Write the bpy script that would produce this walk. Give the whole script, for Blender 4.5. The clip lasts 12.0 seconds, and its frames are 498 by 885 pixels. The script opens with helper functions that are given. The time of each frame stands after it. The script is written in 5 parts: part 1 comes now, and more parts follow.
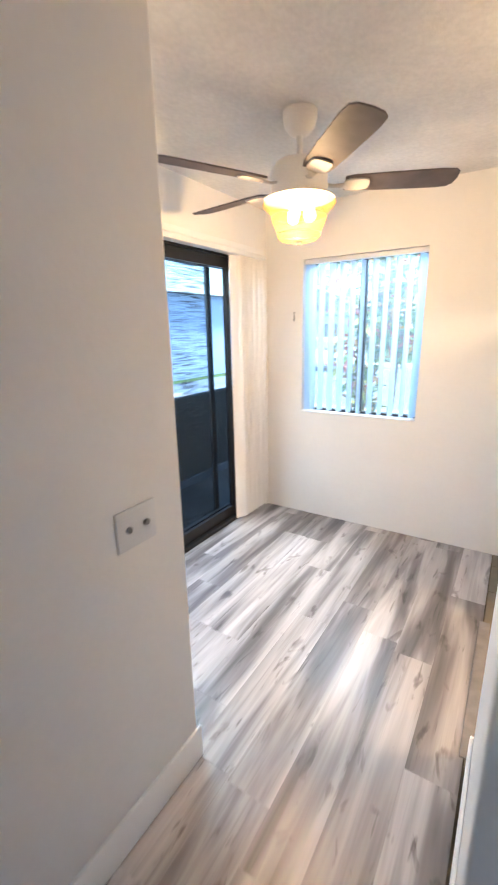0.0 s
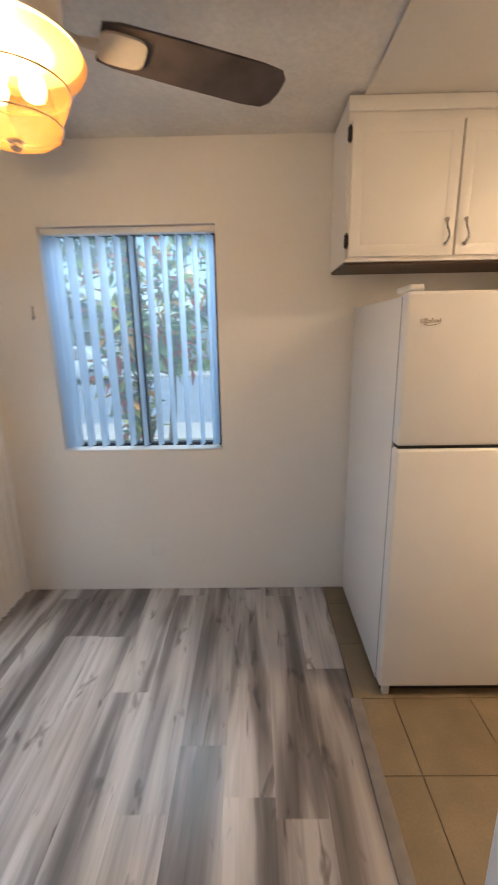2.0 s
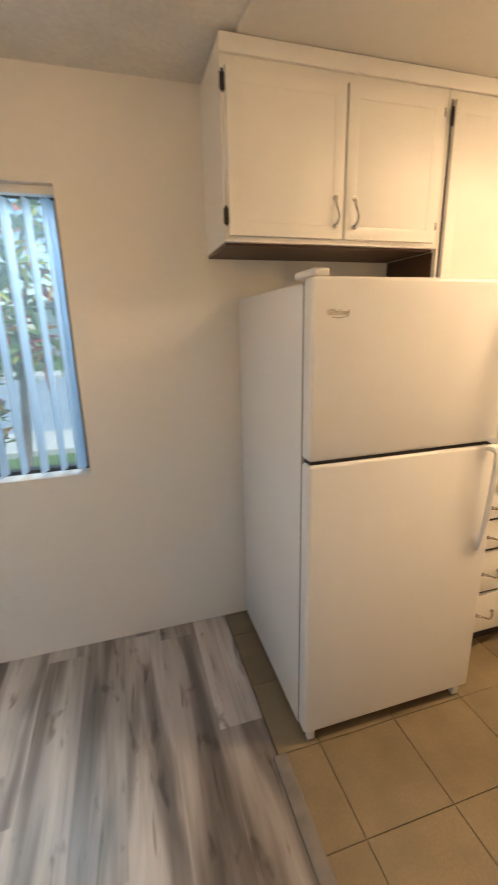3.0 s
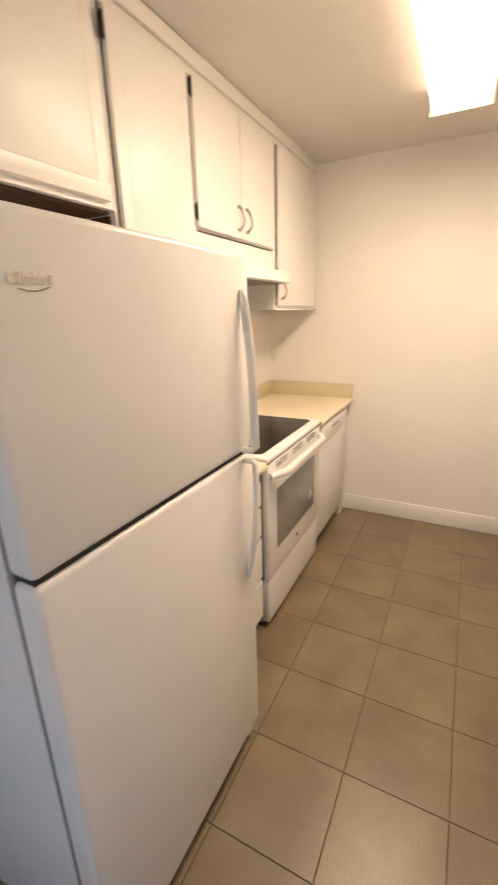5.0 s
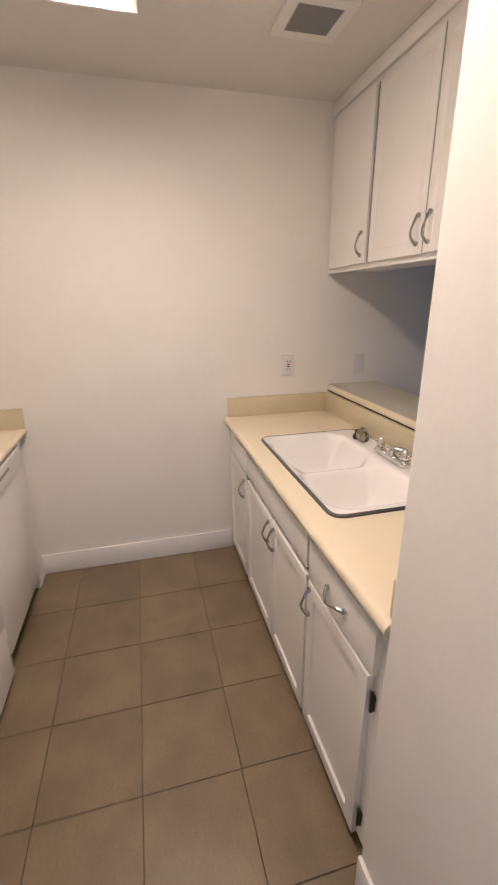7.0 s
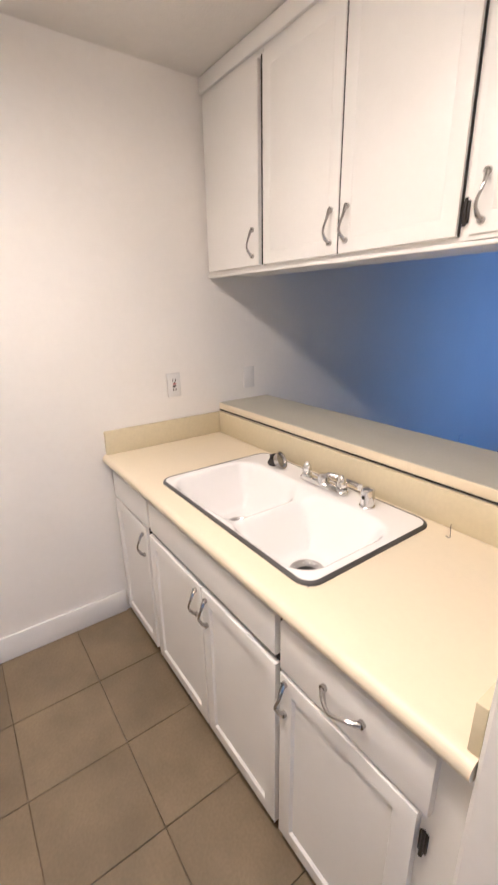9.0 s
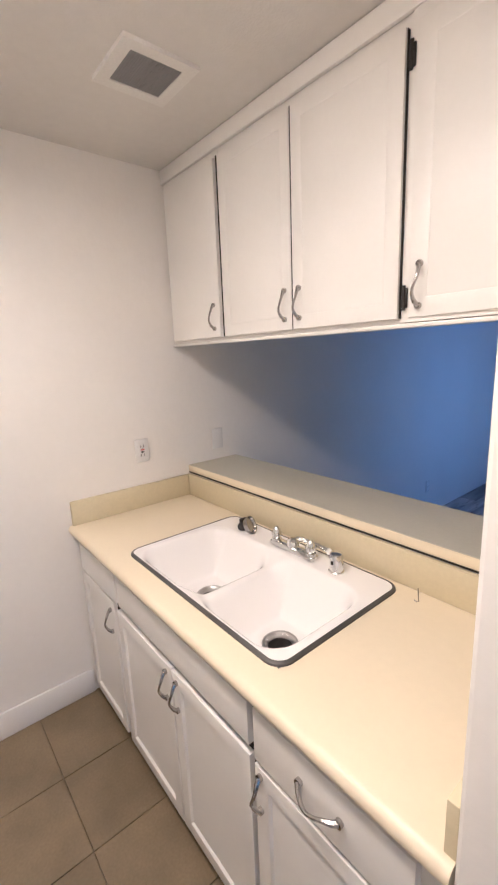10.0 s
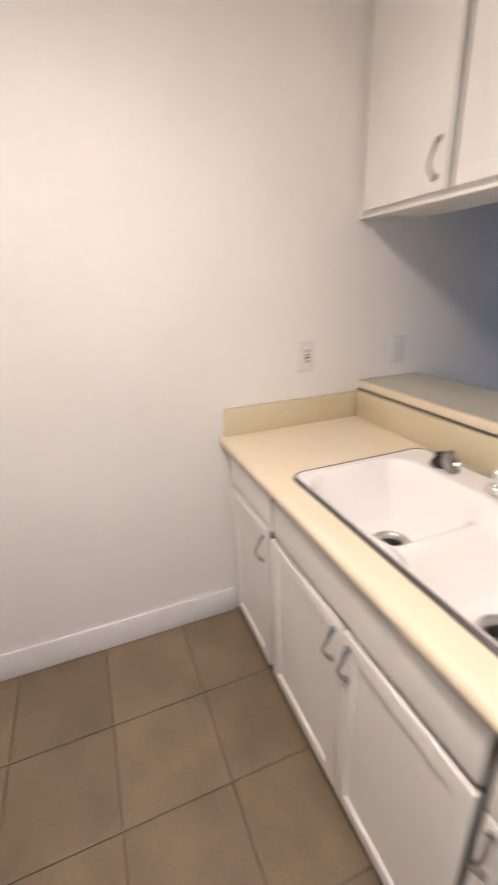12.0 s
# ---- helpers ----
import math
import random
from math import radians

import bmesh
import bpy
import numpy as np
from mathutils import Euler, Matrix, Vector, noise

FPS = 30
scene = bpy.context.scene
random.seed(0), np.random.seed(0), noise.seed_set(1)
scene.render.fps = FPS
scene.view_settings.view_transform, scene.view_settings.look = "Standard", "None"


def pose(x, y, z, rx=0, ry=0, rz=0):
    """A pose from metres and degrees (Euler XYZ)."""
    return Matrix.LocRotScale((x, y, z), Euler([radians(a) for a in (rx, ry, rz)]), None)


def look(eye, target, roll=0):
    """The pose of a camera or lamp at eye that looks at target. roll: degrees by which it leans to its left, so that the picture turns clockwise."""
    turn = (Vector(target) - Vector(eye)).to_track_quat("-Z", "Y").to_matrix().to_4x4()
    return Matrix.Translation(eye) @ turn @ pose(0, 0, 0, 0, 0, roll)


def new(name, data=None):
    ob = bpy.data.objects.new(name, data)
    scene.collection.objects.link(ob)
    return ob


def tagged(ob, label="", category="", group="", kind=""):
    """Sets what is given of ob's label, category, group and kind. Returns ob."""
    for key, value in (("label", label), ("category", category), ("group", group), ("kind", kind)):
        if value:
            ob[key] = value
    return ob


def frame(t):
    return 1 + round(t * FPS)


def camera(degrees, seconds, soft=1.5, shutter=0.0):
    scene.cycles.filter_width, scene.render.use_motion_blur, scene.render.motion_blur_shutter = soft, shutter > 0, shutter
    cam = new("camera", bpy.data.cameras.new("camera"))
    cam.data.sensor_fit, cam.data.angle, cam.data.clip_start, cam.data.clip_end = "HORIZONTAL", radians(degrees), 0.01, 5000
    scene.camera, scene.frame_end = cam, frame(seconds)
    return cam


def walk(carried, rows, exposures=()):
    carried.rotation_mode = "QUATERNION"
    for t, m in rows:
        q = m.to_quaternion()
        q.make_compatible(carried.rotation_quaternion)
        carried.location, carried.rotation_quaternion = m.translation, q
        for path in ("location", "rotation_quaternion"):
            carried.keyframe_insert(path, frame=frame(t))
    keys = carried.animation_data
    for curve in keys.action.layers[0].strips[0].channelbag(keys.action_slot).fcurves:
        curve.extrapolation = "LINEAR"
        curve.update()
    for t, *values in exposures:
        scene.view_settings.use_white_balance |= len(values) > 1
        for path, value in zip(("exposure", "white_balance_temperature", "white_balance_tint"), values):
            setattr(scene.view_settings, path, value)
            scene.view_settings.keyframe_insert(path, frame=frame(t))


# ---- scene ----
cam = camera(61.6, 12.0, soft=1.8, shutter=0.5)
PATH = [
    (0, (0.243, 0.181, 1.595), (-0.803, 1.804, 1.073), -1.2),
    (0.5, (0.016, 0.413, 1.563), (-0.772, 2.18, 1.054), -1.1),
    (1, (-0.104, 0.609, 1.567), (-0.659, 2.464, 1.068), -1.2),
    (1.5, (-0.155, 0.85, 1.561), (-0.443, 2.766, 1.064), -1.1),
    (2, (-0.17, 1.029, 1.56), (-0.195, 2.965, 1.058), -1.0),
    (2.5, (-0.181, 1.223, 1.548), (0.065, 3.138, 1.029), -1.1),
    (3, (-0.166, 1.403, 1.562), (0.378, 3.252, 1.025), -1.3),
    (3.5, (-0.065, 1.59, 1.539), (0.8, 3.305, 0.981), -1.3),
    (3.7, (-0.016, 1.661, 1.546), (0.982, 3.298, 0.979), -1.3),
    (5.3, (0.049, 1.994, 1.541), (1.83, 2.676, 0.936), -1.6),
    (5.5, (0.093, 1.995, 1.543), (1.914, 2.547, 0.929), -1.5),
    (6, (0.317, 1.987, 1.536), (2.207, 2.206, 0.918), -1.4),
    (6.5, (0.541, 1.997, 1.529), (2.437, 1.866, 0.903), -0.9),
    (7, (0.773, 2.077, 1.539), (2.608, 1.61, 0.895), -0.5),
    (7.2, (0.848, 2.094, 1.546), (2.647, 1.52, 0.886), -0.5),
    (8.8, (1.227, 2.148, 1.52), (2.777, 1.071, 0.858), -0.6),
    (9, (1.225, 2.141, 1.54), (2.772, 1.034, 0.921), -0.9),
    (9.5, (1.22, 2.134, 1.591), (2.752, 0.953, 1.083), -1.6),
    (10, (1.206, 2.113, 1.618), (2.721, 0.874, 1.211), -2.3),
    (10.5, (1.196, 2.099, 1.628), (2.707, 0.847, 1.244), -2.6),
    (11, (1.217, 2.083, 1.613), (2.764, 0.893, 1.176), -2.6),
    (11.5, (1.336, 2.024, 1.547), (2.948, 0.993, 0.966), -2.4),
    (12, (1.604, 2.081, 1.462), (3.35, 1.416, 0.749), -2.0),
]
walk(cam, [(t, look(eye, target, roll)) for t, eye, target, roll in PATH],
     exposures=[(0.0, 2.35, 6450, 11), (0.5, 1.6, 6550, 13), (1.0, 1.3, 6700, 14), (1.5, 1.1, 6800, 14), (2.5, 0.96, 7000, 11), (3.7, 1.1, 7800, 9),
                (5.3, 1.02, 5600, 12), (6.0, 0.72, 5400, 13), (6.5, 0.64, 5200, 14), (7.2, 0.6, 5150, 14), (9.0, 1.12, 4850, 12), (10.0, 0.97, 4850, 13),
                (11.0, 0.92, 4850, 13), (12.0, 1.02, 4850, 12)])

# ---- light ----
world = bpy.data.worlds.new("sky")
scene.world = world
world.use_nodes = True
wt = world.node_tree
sky = wt.nodes.new("ShaderNodeTexSky")
sky.sky_type = "NISHITA"
sky.sun_disc = False
sky.sun_elevation = radians(63)
sky.sun_rotation = radians(135)
wt.links.new(sky.outputs[0], wt.nodes["Background"].inputs[0])
wt.nodes["Background"].inputs[1].default_value = 0.15

sun = new("sun", bpy.data.lights.new("sun", "SUN"))
sun.data.energy = 2.6
sun.data.angle = radians(10)
sun.data.color = (1.0, 0.95, 0.88)
sun.matrix_world = look((5, -5, 14), (0, 0, 0))


def area_lamp(name, eye, target, w, h, watts, color):
    d = bpy.data.lights.new(name, "AREA")
    d.shape, d.size, d.size_y, d.energy, d.color = "RECTANGLE", w, h, watts, color
    ob = new(name, d)
    ob.matrix_world = look(eye, target)
    return ob


DAY = (0.68, 0.85, 1.0)
# sky light in the openings: patio door, dining window, the living room window behind the walker
area_lamp("patio_daylight", (-2.15, 2.3, 2.3), (-0.9, 2.2, 0.2), 1.7, 0.7, 17, DAY)
area_lamp("window_daylight", (-0.81, 3.95, 2.45), (-0.7, 2.3, 0.1), 1.0, 0.6, 16, DAY)
living = area_lamp("living_daylight", (-0.66, -1.55, 1.4), (3.0, -2.15, 1.2), 1.3, 1.1, 2.7, (0.28, 0.50, 1.0))
living.data.spread = radians(64)
# the kitchen fixture's tubes, sent down by its prismatic lens
tubes = area_lamp("fixture_tubes", (1.85, 2.122, 2.3785), (1.85, 2.122, 0), 1.17, 0.18, 5.0, (1.0, 0.70, 0.43))
tubes.data.spread = radians(150)

bulb_light = new("fan_bulb_light", bpy.data.lights.new("fan_bulb_light", "POINT"))
bulb_light.data.energy = 6.0
bulb_light.data.shadow_soft_size = 0.05
bulb_light.data.color = (1.0, 0.66, 0.34)
bulb_light.location = (-0.69, 2.09, 2.085)


# ---- materials ----
def mat(name, color, rough=0.5, metal=0.0, vary=0.06, scale=6.0, bump=0.0, bscale=200.0, fine=0.03, rnd=0.0, spec=0.5, coat=0.0, coords="Object"):
    """Painted or plain surface: colour varied at two scales, with fine relief."""
    m = bpy.data.materials.new(name)
    m.use_nodes = True
    t = m.node_tree
    p = t.nodes["Principled BSDF"]
    p.inputs["Roughness"].default_value = rough
    p.inputs["Metallic"].default_value = metal
    p.inputs["Specular IOR Level"].default_value = spec
    p.inputs["Coat Weight"].default_value = coat
    tc = t.nodes.new("ShaderNodeNewGeometry" if coords == "Position" else "ShaderNodeTexCoord")
    n1 = t.nodes.new("ShaderNodeTexNoise")
    n1.inputs["Scale"].default_value = scale
    n1.inputs["Detail"].default_value = 3
    n2 = t.nodes.new("ShaderNodeTexNoise")
    n2.inputs["Scale"].default_value = scale * 22
    n2.inputs["Detail"].default_value = 2
    for n in (n1, n2):
        t.links.new(tc.outputs[coords], n.inputs["Vector"])
    val = None
    for n, amt in ((n1, vary), (n2, fine)):
        mr = t.nodes.new("ShaderNodeMapRange")
        mr.inputs["From Min"].default_value, mr.inputs["From Max"].default_value = 0.3, 0.7
        mr.inputs["To Min"].default_value, mr.inputs["To Max"].default_value = 1 - amt, 1 + amt
        t.links.new(n.outputs["Fac"], mr.inputs["Value"])
        if val is None:
            val = mr.outputs["Result"]
        else:
            mu = t.nodes.new("ShaderNodeMath")
            mu.operation = "MULTIPLY"
            t.links.new(val, mu.inputs[0])
            t.links.new(mr.outputs["Result"], mu.inputs[1])
            val = mu.outputs[0]
    if rnd:
        oi = t.nodes.new("ShaderNodeObjectInfo")
        mr = t.nodes.new("ShaderNodeMapRange")
        mr.inputs["To Min"].default_value, mr.inputs["To Max"].default_value = 1 - rnd, 1 + rnd
        t.links.new(oi.outputs["Random"], mr.inputs["Value"])
        mu = t.nodes.new("ShaderNodeMath")
        mu.operation = "MULTIPLY"
        t.links.new(val, mu.inputs[0])
        t.links.new(mr.outputs["Result"], mu.inputs[1])
        val = mu.outputs[0]
    vm = t.nodes.new("ShaderNodeVectorMath")
    vm.operation = "SCALE"
    vm.inputs[0].default_value = color[:3]
    t.links.new(val, vm.inputs["Scale"])
    t.links.new(vm.outputs[0], p.inputs["Base Color"])
    rr = t.nodes.new("ShaderNodeMapRange")
    rr.inputs["To Min"].default_value, rr.inputs["To Max"].default_value = max(0.02, rough * 0.8), min(1, rough * 1.2)
    t.links.new(n1.outputs["Fac"], rr.inputs["Value"])
    t.links.new(rr.outputs["Result"], p.inputs["Roughness"])
    if bump:
        nb = t.nodes.new("ShaderNodeTexNoise")
        nb.inputs["Scale"].default_value = bscale
        nb.inputs["Detail"].default_value = 3
        t.links.new(tc.outputs[coords], nb.inputs["Vector"])
        b = t.nodes.new("ShaderNodeBump")
        b.inputs["Strength"].default_value = bump
        b.inputs["Distance"].default_value = 0.004
        t.links.new(nb.outputs["Fac"], b.inputs["Height"])
        t.links.new(b.outputs["Normal"], p.inputs["Normal"])
    return m


def emitter(name, color, strength):
    m = bpy.data.materials.new(name)
    m.use_nodes = True
    p = m.node_tree.nodes["Principled BSDF"]
    p.inputs["Base Color"].default_value = (0.9, 0.9, 0.9, 1)
    p.inputs["Emission Color"].default_value = (*color, 1)
    p.inputs["Emission Strength"].default_value = strength
    return m


def see_through(name, color, clear, gloss=0.05, rough=0.02, diffuse=None):
    """A thin pane: partly clear, partly glossy, optionally milky."""
    m = bpy.data.materials.new(name)
    m.use_nodes = True
    t = m.node_tree
    t.nodes.remove(t.nodes["Principled BSDF"])
    out = t.nodes["Material Output"]
    tr = t.nodes.new("ShaderNodeBsdfTransparent")
    tr.inputs[0].default_value = (*color, 1)
    gl = t.nodes.new("ShaderNodeBsdfGlossy")
    gl.inputs["Roughness"].default_value = rough
    mix = t.nodes.new("ShaderNodeMixShader")
    mix.inputs[0].default_value = gloss
    t.links.new(gl.outputs[0], mix.inputs[2])
    if diffuse:
        tl = t.nodes.new("ShaderNodeBsdfTranslucent")
        tl.inputs[0].default_value = (*diffuse, 1)
        df = t.nodes.new("ShaderNodeBsdfDiffuse")
        df.inputs[0].default_value = (*diffuse, 1)
        m1 = t.nodes.new("ShaderNodeMixShader")
        m1.inputs[0].default_value = 0.35
        t.links.new(tl.outputs[0], m1.inputs[1])
        t.links.new(df.outputs[0], m1.inputs[2])
        m2 = t.nodes.new("ShaderNodeMixShader")
        m2.inputs[0].default_value = clear
        t.links.new(m1.outputs[0], m2.inputs[1])
        t.links.new(tr.outputs[0], m2.inputs[2])
        t.links.new(m2.outputs[0], mix.inputs[1])
    else:
        t.links.new(tr.outputs[0], mix.inputs[1])
    t.links.new(mix.outputs[0], out.inputs[0])
    return m


def plank_material():
    """Grey wood-look vinyl: long grain, pale and dark streaks, knots, one tone per plank."""
    m = bpy.data.materials.new("grey_vinyl_plank")
    m.use_nodes = True
    t = m.node_tree
    p = t.nodes["Principled BSDF"]
    tc = t.nodes.new("ShaderNodeTexCoord")
    oi = t.nodes.new("ShaderNodeObjectInfo")
    shift = t.nodes.new("ShaderNodeVectorMath")
    shift.operation = "MULTIPLY_ADD"
    t.links.new(oi.outputs["Random"], shift.inputs[0])
    shift.inputs[1].default_value = (37.0, 91.0, 13.0)
    t.links.new(tc.outputs["Object"], shift.inputs[2])

    def grain(sx, sy, detail, dist):
        mp = t.nodes.new("ShaderNodeMapping")
        mp.inputs["Scale"].default_value = (sx, sy, 1)
        t.links.new(shift.outputs[0], mp.inputs[0])
        n = t.nodes.new("ShaderNodeTexNoise")
        n.inputs["Scale"].default_value = 1
        n.inputs["Detail"].default_value = detail
        n.inputs["Distortion"].default_value = dist
        t.links.new(mp.outputs[0], n.inputs["Vector"])
        return n.outputs["Fac"]

    def ramp(fac, stops):
        r = t.nodes.new("ShaderNodeValToRGB")
        while len(r.color_ramp.elements) < len(stops):
            r.color_ramp.elements.new(0.5)
        for e, (pos, c) in zip(r.color_ramp.elements, stops):
            e.position, e.color = pos, (*c, 1)
        t.links.new(fac, r.inputs[0])
        return r.outputs[0]

    def mixed(a, b, fac, mode="MIX"):
        x = t.nodes.new("ShaderNodeMix")
        x.data_type, x.blend_type = "RGBA", mode
        if isinstance(fac, float):
            x.inputs[0].default_value = fac
        else:
            t.links.new(fac, x.inputs[0])
        t.links.new(a, x.inputs[6])
        t.links.new(b, x.inputs[7])
        return x.outputs[2]

    broad = ramp(grain(8.5, 0.8, 3, 0.5), [(0.32, (0.13, 0.114, 0.107)), (0.43, (0.235, 0.213, 0.203)), (0.52, (0.42, 0.392, 0.378)), (0.66, (0.59, 0.56, 0.545))])
    fine = ramp(grain(75, 2.5, 3, 0.3), [(0.25, (0.78, 0.77, 0.76)), (0.6, (1, 1, 1))])
    col = mixed(broad, fine, 0.5, "MULTIPLY")
    tone = ramp(oi.outputs["Random"], [(0.0, (0.68, 0.65, 0.63)), (0.2, (0.88, 0.865, 0.855)), (0.6, (1.0, 0.99, 0.98)), (1.0, (1.1, 1.09, 1.08))])
    col = mixed(col, tone, 1.0, "MULTIPLY")
    streak = ramp(grain(27, 1.0, 3, 0.6), [(0.34, (0.42, 0.39, 0.375)), (0.47, (1, 1, 1))])
    col = mixed(col, streak, 0.4, "MULTIPLY")
    crack = ramp(grain(38, 4.0, 2, 0.5), [(0.66, (1, 1, 1)), (0.74, (0.32, 0.28, 0.26))])
    col = mixed(col, crack, 0.7, "MULTIPLY")
    knots = ramp(grain(15, 5.5, 3, 0.5), [(0.62, (1, 1, 1)), (0.69, (0.5, 0.46, 0.44)), (0.76, (0.22, 0.19, 0.18))])
    col = mixed(col, knots, 0.85, "MULTIPLY")
    t.links.new(col, p.inputs["Base Color"])
    rr = t.nodes.new("ShaderNodeMapRange")
    rr.inputs["To Min"].default_value, rr.inputs["To Max"].default_value = 0.26, 0.42
    p.inputs["Specular IOR Level"].default_value = 0.85
    t.links.new(grain(30, 3, 2, 0), rr.inputs["Value"])
    t.links.new(rr.outputs[0], p.inputs["Roughness"])
    b = t.nodes.new("ShaderNodeBump")
    b.inputs["Strength"].default_value = 0.12
    b.inputs["Distance"].default_value = 0.002
    t.links.new(grain(120, 5, 3, 0.2), b.inputs["Height"])
    t.links.new(b.outputs[0], p.inputs["Normal"])
    return m


def screen_material():
    """Insect screen: broken level streaks painted in for its moire shimmer."""
    m = bpy.data.materials.new("insect_screen")
    m.use_nodes = True
    t = m.node_tree
    t.nodes.remove(t.nodes["Principled BSDF"])
    tc = t.nodes.new("ShaderNodeTexCoord")
    mp = t.nodes.new("ShaderNodeMapping")
    mp.inputs["Scale"].default_value = (1, 4.5, 75)
    t.links.new(tc.outputs["Object"], mp.inputs[0])
    n = t.nodes.new("ShaderNodeTexNoise")
    n.inputs["Scale"].default_value = 1
    n.inputs["Detail"].default_value = 2
    n.inputs["Distortion"].default_value = 0.6
    t.links.new(mp.outputs[0], n.inputs["Vector"])
    patch = t.nodes.new("ShaderNodeTexNoise")
    patch.inputs["Scale"].default_value = 2.2
    t.links.new(tc.outputs["Object"], patch.inputs["Vector"])
    mr = t.nodes.new("ShaderNodeMapRange")
    mr.inputs["From Min"].default_value, mr.inputs["From Max"].default_value = 0.44, 0.66
    mr.inputs["To Min"].default_value, mr.inputs["To Max"].default_value = 0.04, 0.85
    t.links.new(n.outputs["Fac"], mr.inputs["Value"])
    pr = t.nodes.new("ShaderNodeMapRange")
    pr.inputs["From Min"].default_value, pr.inputs["From Max"].default_value = 0.35, 0.6
    pr.inputs["To Min"].default_value, pr.inputs["To Max"].default_value = 0.25, 1.0
    t.links.new(patch.outputs["Fac"], pr.inputs["Value"])
    mu = t.nodes.new("ShaderNodeMath")
    mu.operation = "MULTIPLY"
    t.links.new(mr.outputs[0], mu.inputs[0])
    t.links.new(pr.outputs[0], mu.inputs[1])
    tr = t.nodes.new("ShaderNodeBsdfTransparent")
    tr.inputs[0].default_value = (0.72, 0.74, 0.77, 1)
    df = t.nodes.new("ShaderNodeBsdfDiffuse")
    df.inputs[0].default_value = (0.06, 0.06, 0.062, 1)
    mix = t.nodes.new("ShaderNodeMixShader")
    t.links.new(mu.outputs[0], mix.inputs[0])
    t.links.new(tr.outputs[0], mix.inputs[1])
    t.links.new(df.outputs[0], mix.inputs[2])
    t.links.new(mix.outputs[0], t.nodes["Material Output"].inputs[0])
    return m


def leaf_material(name, stops):
    m = bpy.data.materials.new(name)
    m.use_nodes = True
    t = m.node_tree
    p = t.nodes["Principled BSDF"]
    p.inputs["Roughness"].default_value = 0.5
    g = t.nodes.new("ShaderNodeNewGeometry")
    r = t.nodes.new("ShaderNodeValToRGB")
    r.color_ramp.interpolation = "CONSTANT"
    while len(r.color_ramp.elements) < len(stops):
        r.color_ramp.elements.new(0.5)
    for e, (pos, c) in zip(r.color_ramp.elements, stops):
        e.position, e.color = pos, (*c, 1)
    t.links.new(g.outputs["Random Per Island"], r.inputs[0])
    t.links.new(r.outputs[0], p.inputs["Base Color"])
    return m


M_WALL = mat("wall_paint", (0.84, 0.815, 0.775), 0.6, vary=0.025, scale=1.6, bump=0.16, bscale=60, fine=0.008)
M_CEIL = mat("ceiling_paint", (0.7, 0.68, 0.645), 0.8, vary=0.03, scale=1.3, bump=0.25, bscale=120, fine=0.015)
M_POP = mat("popcorn_ceiling", (0.72, 0.70, 0.66), 0.95, vary=0.1, scale=2.5, bump=0.45, bscale=170, fine=0.06)
M_TRIM = mat("trim_paint", (0.84, 0.83, 0.81), 0.4, vary=0.012, bump=0.03, bscale=40, fine=0.006)
M_CAB = mat("cabinet_paint", (0.84, 0.825, 0.79), 0.34, vary=0.02, scale=3, bump=0.05, bscale=45, fine=0.006)
M_STAIN = mat("dark_stained_wood", (0.07, 0.035, 0.02), 0.5, vary=0.3, scale=8, bump=0.2, bscale=80)
# near-black for slots, toe kicks and strips that paint shade into gaps
M_GAP = mat("dark_recess", (0.03, 0.028, 0.026), 0.8)
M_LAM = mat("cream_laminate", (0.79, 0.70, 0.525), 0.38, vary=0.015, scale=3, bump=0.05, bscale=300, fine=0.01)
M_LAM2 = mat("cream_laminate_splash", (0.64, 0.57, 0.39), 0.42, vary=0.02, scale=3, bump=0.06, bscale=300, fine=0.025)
M_ENAMEL = mat("white_enamel", (0.9, 0.885, 0.875), 0.14, vary=0.008, fine=0.0, coat=0.3)
M_RIM = mat("dark_sink_rim", (0.09, 0.087, 0.085), 0.4, metal=0.3, vary=0.15)
M_CHROME = mat("chrome", (0.78, 0.78, 0.78), 0.1, metal=1.0, vary=0.03)
M_NICKEL = mat("brushed_nickel", (0.45, 0.435, 0.42), 0.22, metal=1.0, vary=0.08, scale=30)
M_HINGE = mat("black_hinge", (0.03, 0.026, 0.024), 0.45, metal=0.4, vary=0.2)
M_FRIDGE = mat("white_appliance_enamel", (0.8, 0.79, 0.78), 0.32, vary=0.012, bump=0.1, bscale=260, fine=0.008)
M_PLAST = mat("white_plastic", (0.78, 0.77, 0.75), 0.35, vary=0.02)
M_LAM3 = mat("bar_top_grey", (0.53, 0.51, 0.42), 0.42, vary=0.03, scale=3, bump=0.05, bscale=300, fine=0.02)
M_STEEL = mat("sink_flange_steel", (0.46, 0.45, 0.44), 0.35, metal=1.0, vary=0.06)
M_PLATE = mat("plate_plastic", (0.75, 0.74, 0.72), 0.35, vary=0.02)
M_DRAIN = mat("dull_steel", (0.16, 0.155, 0.15), 0.4, metal=0.9, vary=0.2, scale=20)
M_VENT = mat("grey_grille", (0.24, 0.24, 0.245), 0.6)
M_VENTFRAME = mat("vent_frame_paint", (0.77, 0.755, 0.72), 0.6, vary=0.02)
M_MED = mat("antique_white_metal", (0.5, 0.475, 0.43), 0.7, vary=0.05)
M_BLIND = mat("blind_vinyl", (0.84, 0.82, 0.79), 0.45, vary=0.015)
M_GREYP = mat("grey_plastic", (0.25, 0.245, 0.24), 0.5, vary=0.06)
M_BLACKGLASS = mat("black_glass", (0.004, 0.004, 0.004), 0.05, vary=0.2, spec=0.12)
M_OVENGLASS = mat("oven_window_glass", (0.27, 0.265, 0.255), 0.2, vary=0.06, coat=0.2)
